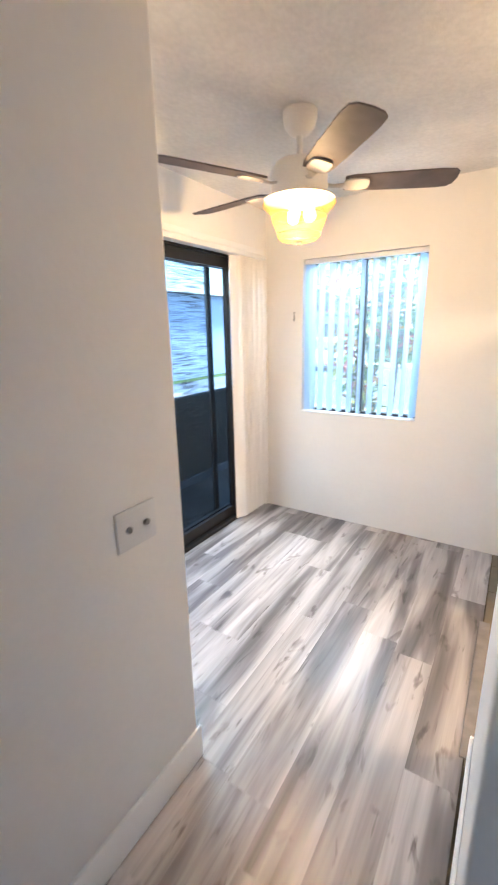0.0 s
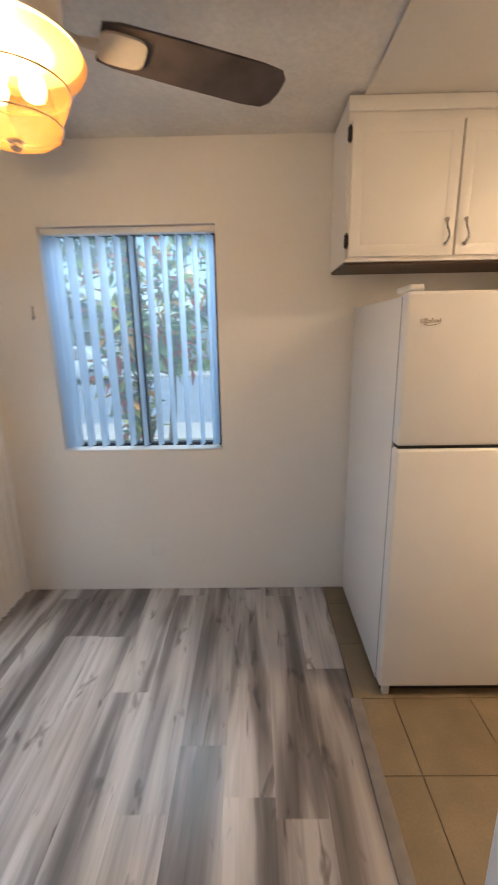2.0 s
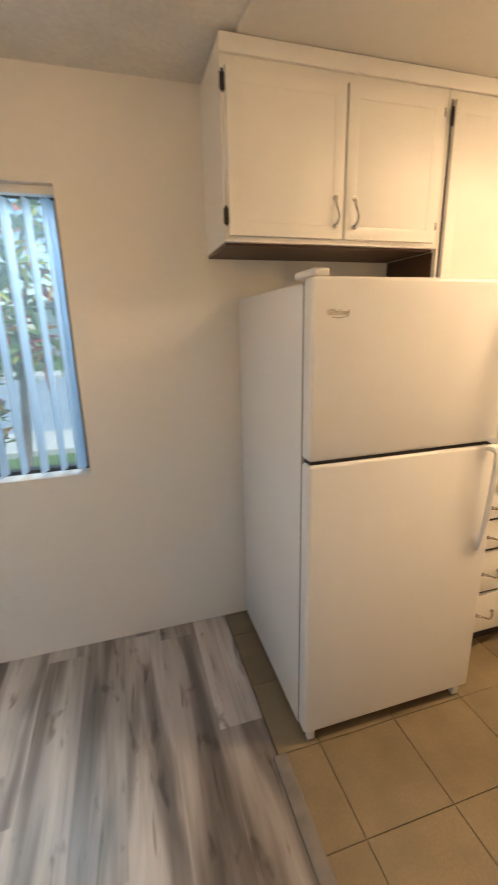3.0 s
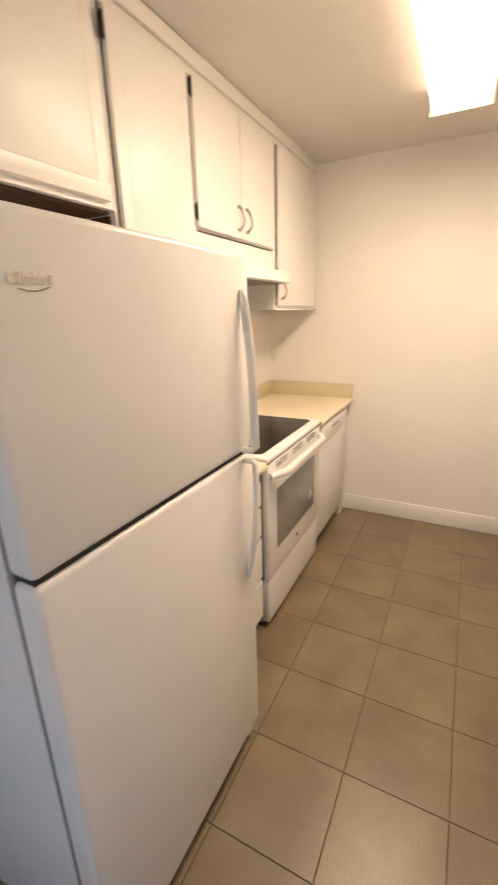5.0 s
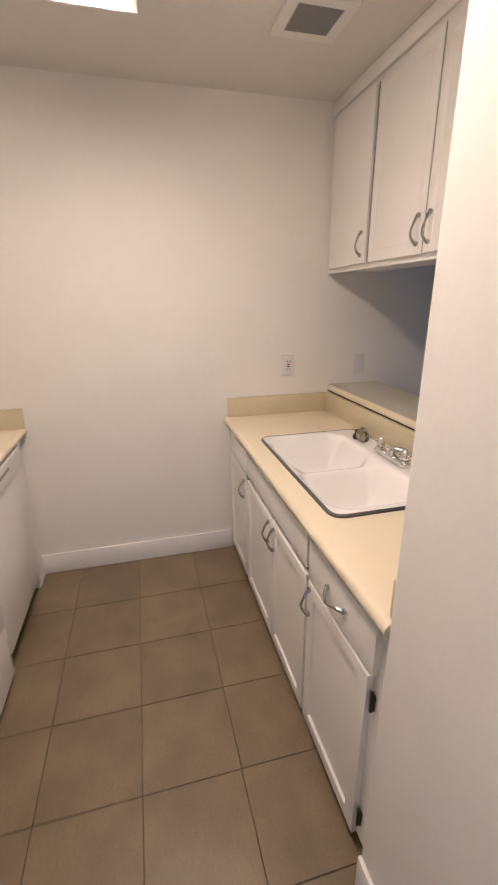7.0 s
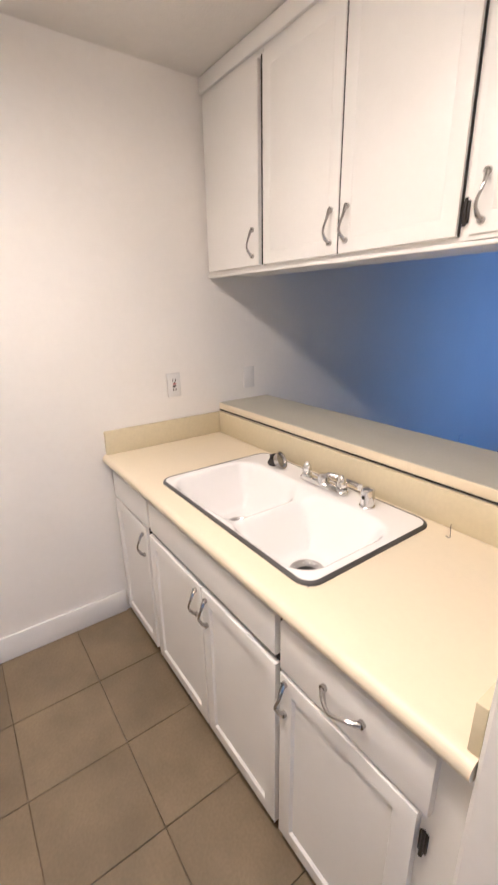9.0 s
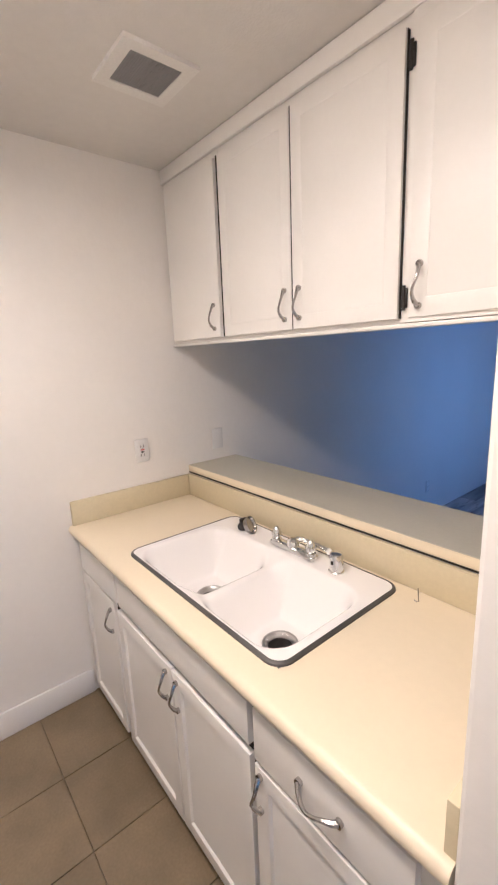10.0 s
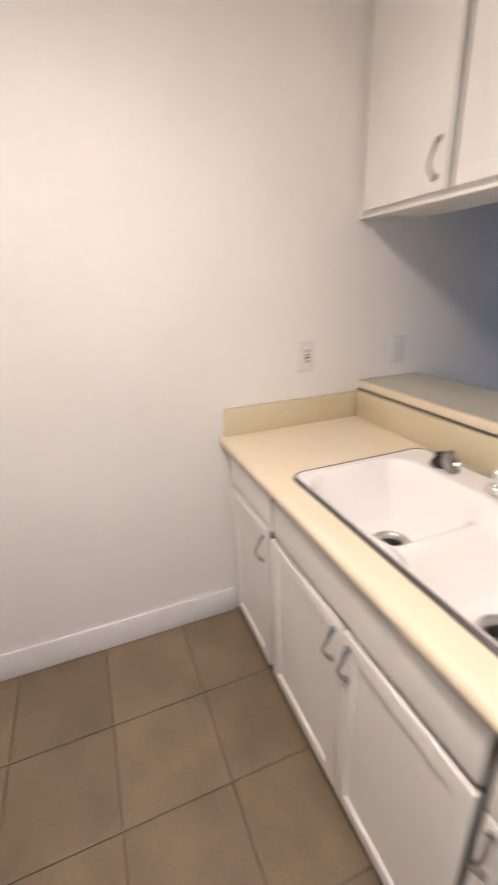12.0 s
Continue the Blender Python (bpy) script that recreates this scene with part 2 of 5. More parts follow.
M_BRONZE = mat("dark_bronze_aluminium", (0.025, 0.023, 0.022), 0.42, metal=0.5, vary=0.15)
M_ALU = mat("dark_aluminium", (0.035, 0.04, 0.05), 0.45, metal=0.3, vary=0.1)
M_BLADE = mat("walnut_fan_blade", (0.095, 0.08, 0.08), 0.6, spec=0.1, vary=0.25, scale=9, bump=0.1, bscale=60)
M_FANW = mat("white_fan_metal", (0.78, 0.74, 0.68), 0.35, vary=0.03)
M_TILE = mat("beige_floor_tile", (0.205, 0.158, 0.096), 0.33, vary=0.16, scale=5, bump=0.08, bscale=30, fine=0.07, rnd=0.07, coords="Position")
M_GROUT = mat("brown_grout", (0.122, 0.091, 0.057), 0.9, vary=0.6, scale=7, bump=0.3, bscale=300, coords="Position")
M_PLANK = plank_material()
M_STRIP = mat("grey_transition_strip", (0.19, 0.172, 0.16), 0.45, vary=0.18, scale=14, bump=0.1)
# blue tint in the pane holds down the bright view outside
M_GLASS = see_through("window_glass", (0.74, 0.86, 0.95), 1.0, gloss=0.015, rough=0.0)
# milky part and tint put the haze of the outside light into the pane
M_HAZED = see_through("hazed_window_glass", (0.62, 0.79, 0.87), 0.80, gloss=0.012, rough=0.0, diffuse=(0.54, 0.71, 0.82))
M_SCREEN = screen_material()
# white slats tinted blue for the daylight glowing through them
M_SLAT = see_through("white_blind_slat", (1, 1, 1), 0.0, rough=0.4, diffuse=(0.66, 0.81, 0.95))
M_SHADE = see_through("amber_seeded_glass", (1.0, 0.85, 0.6), 0.88, rough=0.1, diffuse=(0.62, 0.32, 0.10))
M_BULB = emitter("lit_bulb", (1.0, 0.74, 0.42), 4.0)
M_TUBE = emitter("lit_diffuser", (1.0, 0.70, 0.44), 10.5)
M_TUBES = emitter("lit_diffuser_side", (1.0, 0.69, 0.42), 2.4)
M_TUBE2 = emitter("lit_tube_band", (1.0, 0.76, 0.52), 18.0)
M_CONC = mat("concrete", (0.48, 0.47, 0.45), 0.85, vary=0.1, scale=1.5, bump=0.2, bscale=60)
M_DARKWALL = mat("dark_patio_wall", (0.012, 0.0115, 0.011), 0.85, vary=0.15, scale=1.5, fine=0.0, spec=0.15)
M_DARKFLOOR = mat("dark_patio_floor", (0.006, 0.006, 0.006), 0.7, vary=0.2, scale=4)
M_ASPH = mat("pale_asphalt", (0.24, 0.29, 0.35), 0.9, vary=0.1, scale=0.8, bump=0.2, bscale=40)
M_GRASS = mat("grass", (0.09, 0.15, 0.04), 0.9, vary=0.3, scale=3, bump=0.8, bscale=40)
M_STUCCO = mat("pale_stucco", (0.7, 0.71, 0.73), 0.85, vary=0.06, scale=1, bump=0.3, bscale=40)
M_BLUEWALL = mat("blue_grey_siding", (0.42, 0.52, 0.66), 0.8, vary=0.06, scale=1, bump=0.2, bscale=30)
M_ROOF = mat("roof_shingle", (0.22, 0.21, 0.22), 0.85, vary=0.2, scale=3, bump=0.4, bscale=25)
M_BARK = mat("bark", (0.19, 0.14, 0.1), 0.9, vary=0.3, scale=12, bump=0.6, bscale=60)
M_CARPALE = mat("silver_car_paint", (0.62, 0.66, 0.7), 0.25, vary=0.04, coat=0.5)
M_TYRE = mat("tyre_rubber", (0.03, 0.03, 0.03), 0.8, vary=0.1)
M_CROTON = leaf_material("croton_leaf", [(0.0, (0.14, 0.22, 0.07)), (0.3, (0.09, 0.16, 0.05)), (0.5, (0.38, 0.38, 0.08)), (0.68, (0.5, 0.09, 0.06)), (0.84, (0.55, 0.26, 0.06))])
M_LEAF = leaf_material("green_leaf", [(0.0, (0.05, 0.09, 0.03)), (0.4, (0.07, 0.12, 0.04)), (0.8, (0.04, 0.075, 0.035))])
M_HEDGE = leaf_material("flowering_hedge_leaf", [(0.0, (0.06, 0.1, 0.03)), (0.5, (0.35, 0.08, 0.09)), (0.7, (0.08, 0.12, 0.04))])


# ---- mesh helpers ----
def box(bm, x0, x1, y0, y1, z0, z1, bevel=0.0, seg=2):
    vs = [bm.verts.new((x, y, z)) for x in (x0, x1) for y in (y0, y1) for z in (z0, z1)]
    fs = [bm.faces.new([vs[i] for i in q]) for q in ((0, 1, 3, 2), (4, 6, 7, 5), (0, 4, 5, 1), (2, 3, 7, 6), (0, 2, 6, 4), (1, 5, 7, 3))]
    if bevel:
        es = list({e for f in fs for e in f.edges})
        bmesh.ops.bevel(bm, geom=es, offset=bevel, segments=seg, profile=0.5, affect="EDGES")
    return vs


def lathe(bm, profile, c, seg=32):
    rings = []
    for r, z in profile:
        rings.append([bm.verts.new((c[0] + r * math.cos(a), c[1] + r * math.sin(a), z)) for a in (2 * math.pi * k / seg for k in range(seg))])
    for a, b in zip(rings, rings[1:]):
        for k in range(seg):
            bm.faces.new((a[k], a[(k + 1) % seg], b[(k + 1) % seg], b[k]))
    return rings


def cap(bm, ring, flip=False):
    bm.faces.new(list(reversed(ring)) if flip else ring)


def tube(bm, pts, radii, seg=10, squash=1.0):
    pts = [Vector(p) for p in pts]
    if not hasattr(radii, "__len__"):
        radii = [radii] * len(pts)
    rings = []
    up = Vector((0, 0, 1))
    d0 = (pts[1] - pts[0]).normalized()
    side = d0.cross(up) if abs(d0.z) < 0.95 else d0.cross(Vector((1, 0, 0)))
    side.normalize()
    for i, p in enumerate(pts):
        d = (pts[min(i + 1, len(pts) - 1)] - pts[max(i - 1, 0)]).normalized()
        side = (side - d * side.dot(d)).normalized()
        other = d.cross(side)
        rings.append([bm.verts.new(p + radii[i] * (math.cos(a) * side + squash * math.sin(a) * other)) for a in (2 * math.pi * k / seg for k in range(seg))])
    for a, b in zip(rings, rings[1:]):
        for k in range(seg):
            bm.faces.new((a[k], a[(k + 1) % seg], b[(k + 1) % seg], b[k]))
    cap(bm, rings[0], True)
    cap(bm, rings[-1])


def disc_x(bm, c, r, depth, seg=16, axis="y"):
    """A short cylinder from c, running depth along an axis."""
    e = {"x": Vector((1, 0, 0)), "y": Vector((0, 1, 0)), "z": Vector((0, 0, 1))}[axis]
    tube(bm, [Vector(c), Vector(c) + e * depth], r, seg)


def mesh_of(name, bm, material, soft=False):
    bmesh.ops.recalc_face_normals(bm, faces=bm.faces)
    me = bpy.data.meshes.new(name)
    bm.to_mesh(me)
    bm.free()
    me.materials.append(material)
    if soft:
        me.shade_smooth()
        me.set_sharp_from_angle(angle=radians(38))
    return me


def part(name, bm, material, parent, label="", soft=True):
    ob = new(name, mesh_of(name, bm, material, soft))
    ob.parent = parent
    if parent.type == "EMPTY":
        ob.matrix_parent_inverse = Matrix.Translation(-parent.location)
    if label:
        ob["label"] = label
    return ob


def thing(name, at, label, category, group="", kind=""):
    ob = new(name)
    ob.empty_display_size = 0.1
    ob.location = at
    return tagged(ob, label, category, group, kind)


def setting(name, bm, material, label, category, soft=False):
    return tagged(new(name, mesh_of(name, bm, material, soft)), label, category, kind="structure")


def one(name, bm, material, label, category, group="", kind="", soft=True):
    return tagged(new(name, mesh_of(name, bm, material, soft)), label, category, group, kind)


# ---- plan ----
XW, XE, YN, YS = -1.61, 3.137, 3.372, -3.2     # inner faces of the outer walls
CEIL, CEIL_D = 2.485, 2.50                     # kitchen and dining ceilings
XL, YL = -0.622, 1.115                         # end of the wall beside the walker's start
SX0, SX1, SY0, SY1 = 0.272, 1.391, 0.80, 1.617  # the block of wall at the counter's end
WX0, WX1, WZ0, WZ1 = -1.275, -0.357, 0.910, 2.112  # dining window
XD = -1.70                                     # plane of the patio door, set back in the wall
DY0, DY1, DZ = 1.20, 3.345, 2.17               # patio door

bm = bmesh.new()
for q in ((XW - 0.15, WX0, YN, YN + 0.15, -0.1, 2.6), (WX1, XE + 0.15, YN, YN + 0.15, -0.1, 2.6), (WX0, WX1, YN, YN + 0.15, -0.1, WZ0), (WX0, WX1, YN, YN + 0.15, WZ1, 2.6)):
    box(bm, *q)
wall_north = setting("wall_north", bm, M_WALL, "off-white painted wall with a small sliding window", "wall")
bm = bmesh.new()
for q in ((XW - 0.15, XW, YL - 0.12, DY0, -0.1, 2.6), (XW - 0.15, XW, DY1, YN, -0.1, 2.6), (XW - 0.15, XW, DY0, DY1, DZ, 2.6)):
    box(bm, *q)
setting("wall_west", bm, M_WALL, "off-white painted wall with the patio door", "wall")
bm = bmesh.new()
box(bm, XE, XE + 0.15, YS - 0.15, YN, -0.1, 2.6)
setting("wall_east", bm, M_WALL, "off-white painted end wall running on into the living room", "wall")
bm = bmesh.new()
box(bm, XL - 0.12, XE, YS - 0.15, YS, -0.1, 2.6)
setting("wall_south", bm, M_WALL, "off-white painted living room wall", "wall")
bm = bmesh.new()
box(bm, XL - 0.12, XL, -0.9, YL, -0.1, 2.6, 0.006)

setting("wall_passage", bm, M_WALL, "off-white textured passage wall ending at the dining area", "wall")
bm = bmesh.new()
for q in ((YS, -2.2, -0.1, 2.6), (-2.2, -0.9, -0.1, 0.85), (-2.2, -0.9, 1.95, 2.6)):
    box(bm, XL - 0.12, XL, *q)
setting("wall_living_west", bm, M_WALL, "off-white painted living room wall with a window opening", "wall")
bm = bmesh.new()
box(bm, XW - 0.15, XL - 0.12, YL - 0.12, YL, -0.1, 2.6)
setting("wall_dining_south", bm, M_WALL, "off-white painted dining area wall", "wall")
bm = bmesh.new()
box(bm, SX0, SX1, SY0, SY1, -0.1, 2.6, 0.008)
setting("wall_counter_end", bm, M_WALL, "off-white textured block of wall beside the sink counter", "wall")
bm = bmesh.new()
box(bm, SX1, XE, 0.845, 0.965, -0.1, 1.004)
setting("wall_bar", bm, M_WALL, "low painted wall carrying the serving bar", "wall")
bm = bmesh.new()
box(bm, SX1, XE, 0.64, 0.70, 1.70, 2.6)
setting("wall_header", bm, M_WALL, "painted wall above the serving opening", "wall")

bm = bmesh.new()
box(bm, 0.30, XE, SY0, YN, CEIL, 2.62)
setting("ceiling_kitchen", bm, M_CEIL, "smooth painted kitchen ceiling", "ceiling")
bm = bmesh.new()
box(bm, XW - 0.15, 0.30, YS - 0.15, YN, CEIL_D, 2.62)
box(bm, 0.30, XE, YS - 0.15, SY0, CEIL_D, 2.62)
setting("ceiling_dining", bm, M_POP, "rough sprayed popcorn ceiling", "ceiling")

bm = bmesh.new()
box(bm, XW - 0.15, XE + 0.15, YS - 0.15, YN + 0.15, -0.2, -0.008)
floor_base = setting("floor_base", bm, M_GROUT, "brown grout bed under the floor", "floor")


def baseboard(name, q, label="white painted baseboard"):
    b = bmesh.new()
    box(b, *q, 0.004, 2)
    return setting(name, b, M_TRIM, label, "baseboard", soft=True)


baseboard("baseboard_east", (XE - 0.014, XE - 0.001, 1.60, 2.76, 0.0, 0.125))
baseboard("baseboard_passage", (XL + 0.001, XL + 0.014, YS, YL + 0.013, 0.0, 0.14))
baseboard("baseboard_counter_end", (SX0 - 0.013, SX1 - 0.005, SY1 + 0.001, SY1 + 0.014, 0.0, 0.125))
baseboard("baseboard_block_west", (SX0 - 0.014, SX0 - 0.001, SY0 - 0.01, SY1, 0.0, 0.125))
bm = bmesh.new()
box(bm, XW + 0.001, XW + 0.012, DY0, DY1 - 0.03, DZ - 0.004, DZ + 0.036, 0.003)
setting("door_head_trim", bm, M_TRIM, "white painted trim above the patio door", "trim", soft=True)
bm = bmesh.new()
box(bm, 0.232, 0.284, SY1 + 0.015, 2.528, 0.0, 0.007, 0.003)
setting("threshold_strip", bm, M_STRIP, "grey transition strip between vinyl planks and tiles", "trim", soft=True)


# ---- cabinets ----
def door_mesh(w, h, t=0.02, style="shaker", margin=0.06):
    """A door leaf, front at y=0 facing -y, x 0..w, z 0..h."""
    b = bmesh.new()
    vs = [b.verts.new(p) for p in ((0, 0, 0), (w, 0, 0), (w, 0, h), (0, 0, h), (0, t, 0), (w, t, 0), (w, t, h), (0, t, h))]
    front = b.faces.new((vs[0], vs[1], vs[2], vs[3]))
    for q in ((5, 4, 7, 6), (4, 0, 3, 7), (1, 5, 6, 2), (3, 2, 6, 7), (4, 5, 1, 0)):
        b.faces.new([vs[i] for i in q])

    def inset(f, d, depth):
        r = bmesh.ops.inset_individual(b, faces=[f], thickness=d, depth=0)
        for v in f.verts:
            v.co.y += depth
        return f

    edge = [e for e in front.edges]
    bmesh.ops.bevel(b, geom=edge, offset=0.004, segments=2, profile=0.6, affect="EDGES")
    front = min((f for f in b.faces if abs(f.normal.y) > 0.9 or True), key=lambda f: sum(v.co.y for v in f.verts) / len(f.verts) - f.calc_area())
    if style == "shaker":
        front = inset(front, margin, 0.0)
        front = inset(front, 0.008, 0.008)
    elif style == "groove":
        front = inset(front, margin, 0.0)
        front = inset(front, 0.005, 0.0022)
        front = inset(front, 0.009, -0.0018)
    return b


def placed(b, facing, x0, x1, y, z0):
    if facing == "S":
        bmesh.ops.transform(b, matrix=Matrix.Translation((x0, y, z0)), verts=b.verts)
    else:
        bmesh.ops.transform(b, matrix=Matrix.Translation((x1, y, z0)) @ Matrix.Rotation(math.pi, 4, "Z"), verts=b.verts)
    return b


def pull(parent, facing, x, z, y, length=0.098, upright=True, material=None, droop=False):
    """An arched metal pull with flared feet."""
    s = -1 if facing == "S" else 1
    b = bmesh.new()
    n = 12
    pts, rad = [], []
    for k in range(n + 1):
        u = k / n
        off = 0.006 + 0.024 * math.sin(math.pi * u) ** 0.7
        a = (u - 0.5) * length
        sway = 0.007 * math.sin(2 * math.pi * u)
        pts.append((x + sway, y + s * off, z + a) if upright else (x + a, y + s * off, z + sway - (0.012 * math.sin(math.pi * u) if droop else 0)))
        rad.append(0.0070 - 0.0031 * math.sin(math.pi * u))
    tube(b, pts, rad, 8)
    for a in (-0.5, 0.5):
        c = (x, y, z + a * length) if upright else (x + a * length, y, z)
        disc_x(b, (c[0], c[1] - s * 0.001, c[2]), 0.009, s * 0.010, 12)
    return part("handle", b, material or M_NICKEL, parent)


def hinge(parent, facing, x, z, y, big=True):
    s = -1 if facing == "S" else 1
    b = bmesh.new()
    w, h = (0.018, 0.052) if big else (0.006, 0.03)
    box(b, x - w / 2, x + w / 2, min(y, y + s * 0.006), max(y, y + s * 0.006), z - h / 2, z + h / 2, 0.002)
    if big:
        tube(b, [(x, y + s * 0.007, z - h * 0.62), (x, y + s * 0.007, z + h * 0.62)], 0.0045, 8)
    return part("hinge", b, M_HINGE, parent)


def leaf(parent, facing, x0, x1, z0, z1, yf, style, margin, name="door", t=0.02):
    return part(name, placed(door_mesh(x1 - x0, z1 - z0, t, style, margin), facing, x0, x1, yf, z0), M_CAB, parent)


def carcass(parent, q, mat_=None, bevel=0.0006):
    b = bmesh.new()
    box(b, *q, bevel, 1)
    return part("body", b, mat_ or M_CAB, parent)


G_UP, G_LO = "wall cabinets", "base cabinets"
YU, YD = 3.022, 3.002      # frame and door fronts, north wall cabinets
# over the refrigerator
cab = thing("wall_cabinet", (0.70, 3.2, 1.86), "white painted double-door cabinet above the refrigerator", "cabinet", G_UP)
carcass(cab, (0.237, 1.158, YU, YN - 0.002, 1.862, CEIL - 0.001))
b = bmesh.new()
box(b, 0.245, 1.15, YU + 0.02, YN - 0.004, 1.852, 1.861)
part("underside", b, M_STAIN, cab, "dark stained unpainted underside")
for (x0, x1, hx, hy) in ((0.252, 0.703, 0.666, 0.243), (0.711, 1.128, 0.748, 1.140)):
    d = leaf(cab, "S", x0, x1, 1.880, 2.395, YD, "groove", 0.055)
    pull(d, "S", hx, 1.972, YD)
    for z in (1.945, 2.352):
        hinge(cab, "S", hy, z, YU - 0.001, big=hy < 1)
# tall door beside it
cab = thing("wall_cabinet", (1.38, 3.2, 1.55), "white painted single-door cabinet with dark stained side", "cabinet", G_UP)
carcass(cab, (1.160, 1.597, YU, YN - 0.002, 1.555, CEIL - 0.001))
b = bmesh.new()
box(b, 1.156, 1.159, YU + 0.022, YN - 0.004, 1.557, 1.85)
part("side_panel", b, M_STAIN, cab, "dark stained unpainted side")
d = leaf(cab, "S", 1.178, 1.585, 1.58, 2.395, YD, "groove", 0.055)
# dark strip painting the shade along the hinge side
b = bmesh.new()
box(b, 1.1705, 1.1745, YU - 0.004, YU - 0.001, 1.58, 2.40)
part("hinge_gap_shade", b, M_GAP, cab)
for z in (1.7, 2.335):
    hinge(cab, "S", 1.166, z, YU - 0.013)
# above the range hood
cab = thing("wall_cabinet", (2.0, 3.2, 1.78), "white painted double-door cabinet above the range hood", "cabinet", G_UP)
carcass(cab, (1.599, 2.401, YU, YN - 0.002, 1.775, CEIL - 0.001))
b = bmesh.new()
box(b, 1.62, 2.37, YU - 0.006, YU - 0.001, 1.868, 1.871)
part("door_gap_shade", b, M_GAP, cab)
b = bmesh.new()
box(b, 1.6075, 1.6115, YU - 0.004, YU - 0.001, 1.885, 2.40)
part("hinge_gap_shade", b, M_GAP, cab)
for (x0, x1, hx) in ((1.618, 1.992, 1.955), (1.998, 2.385, 2.035)):
    d = leaf(cab, "S", x0, x1, 1.882, 2.395, YD, "flat", 0.055)
    pull(d, "S", hx, 1.965, YD)
for z in (1.935, 2.352):
    hinge(cab, "S", 1.606, z, YU - 0.013)
# end cabinet
cab = thing("wall_cabinet", (2.77, 3.2, 1.55), "white painted single-door cabinet in the corner", "cabinet", G_UP)
carcass(cab, (2.403, XE - 0.002, YU, YN - 0.002, 1.555, CEIL - 0.001))
d = leaf(cab, "S", 2.437, XE - 0.03, 1.578, 2.395, YD, "flat", 0.055)
pull(d, "S", 2.475, 1.665, YD)
b = bmesh.new()
box(b, 2.429, 2.435, YU - 0.008, YU - 0.001, 1.578, 2.40)
part("door_gap_shade", b, M_GAP, cab)
b = bmesh.new()
box(b, 2.403, XE - 0.002, YU - 0.018, YU - 0.001, 1.550, 1.560, 0.003)
part("bottom_trim", b, M_CAB, cab)

# south wall cabinets over the serving opening
YU, YD = 1.000, 1.020
cab = thing("wall_cabinet", (2.9, 0.85, 1.69), "white painted single-door cabinet above the serving opening", "cabinet", G_UP)
carcass(cab, (2.694, XE - 0.002, 0.702, YU, 1.69, CEIL - 0.001))
d = leaf(cab, "N", 2.705, 3.105, 1.702, 2.392, YD, "flat", 0.05)
pull(d, "N", 2.742, 1.787, YD)
for z in (1.76, 2.30):
    hinge(cab, "N", 3.114, z, YU, False)
cab = thing("wall_cabinet", (2.28, 0.85, 1.69), "white painted double-door cabinet above the sink opening", "cabinet", G_UP)
carcass(cab, (1.858, 2.692, 0.702, YU, 1.69, CEIL - 0.001))
# thin dark strips standing for the shade between the doors
for gx in (2.2745, 2.679):
    b = bmesh.new()
    box(b, gx, gx + 0.0035 + (0.004 if gx > 2.5 else 0), YU + 0.001, YU + 0.0175, 1.702, 2.392)
    part("door_gap_shade", b, M_GAP, cab)
for (x0, x1, hx) in ((2.279, 2.676, 2.310), (1.871, 2.273, 2.240)):
    d = leaf(cab, "N", x0, x1, 1.702, 2.392, YD, "groove", 0.055)
    pull(d, "N", hx, 1.787, YD)
for z in (1.76, 2.30):
    hinge(cab, "N", 2.684, z, YU, False)
for z in (1.755, 2.325):
    hinge(cab, "N", 1.853, z, YU + 0.012)
b = bmesh.new()
box(b, 1.8690, 1.8705, YU + 0.001, YU + 0.0115, 1.702, 2.392)
part("hinge_gap_shade", b, M_GAP, cab)
cab = thing("wall_cabinet", (1.63, 0.85, 1.69), "white painted cabinet beside the wall block", "cabinet", G_UP)
carcass(cab, (SX1 + 0.002, 1.856, 0.702, YU + 0.011, 1.69, CEIL - 0.001))
d = leaf(cab, "N", 1.425, 1.838, 1.702, 2.392, YD, "groove", 0.06)
pull(d, "N", 1.808, 1.783, YD, 0.105)
bm = bmesh.new()
box(bm, SX1 + 0.002, XE - 0.002, YU - 0.03, YU + 0.008, 1.676, 1.689, 0.004)
setting("cabinet_bottom_trim", bm, M_CAB, "white painted trim under the serving-side cabinets", "trim", soft=True)

for nm, q in (("cabinet_crown_south", (SX1 + 0.002, XE - 0.002, 1.001, 1.017, 2.422, CEIL - 0.002)), ("cabinet_crown_north", (0.233, XE - 0.002, 3.005, 3.021, 2.428, CEIL - 0.002))):
    bm = bmesh.new()
    box(bm, *q, 0.004, 2)
    setting(nm, bm, M_CAB, "white painted trim along the top of the wall cabinets", "trim", soft=True)

# ---- base cabinets under the sink counter ----
YB, YF = 1.583, 1.602


def toe(parent, x0, x1, y0, y1):
    b = bmesh.new()
    box(b, x0, x1, y0, y1, 0.0, 0.052)
    part("toe_kick", b, M_GAP, parent, "dark recessed toe kick")


cab = thing("base_cabinet", (2.9, 1.3, 0), "white painted base cabinet with drawer front and door", "cabinet", G_LO)
carcass(cab, (2.702, XE - 0.016, 0.99, YB, 0.052, 0.842))
toe(cab, 2.702, XE - 0.016, 1.0, YB - 0.03)
leaf(cab, "N", 2.690, 3.085, 0.690, 0.815, YF, "flat", 0.02, "drawer_front")
d = leaf(cab, "N", 2.722, 3.085, 0.062, 0.677, YF, "shaker", 0.055)
pull(d, "N", 2.755, 0.585, YF)
cab = thing("base_cabinet", (2.28, 1.3, 0), "white painted double-door sink base cabinet", "cabinet", G_LO)
carcass(cab, (1.872, 2.700, 0.99, YB, 0.052, 0.65))
b = bmesh.new()
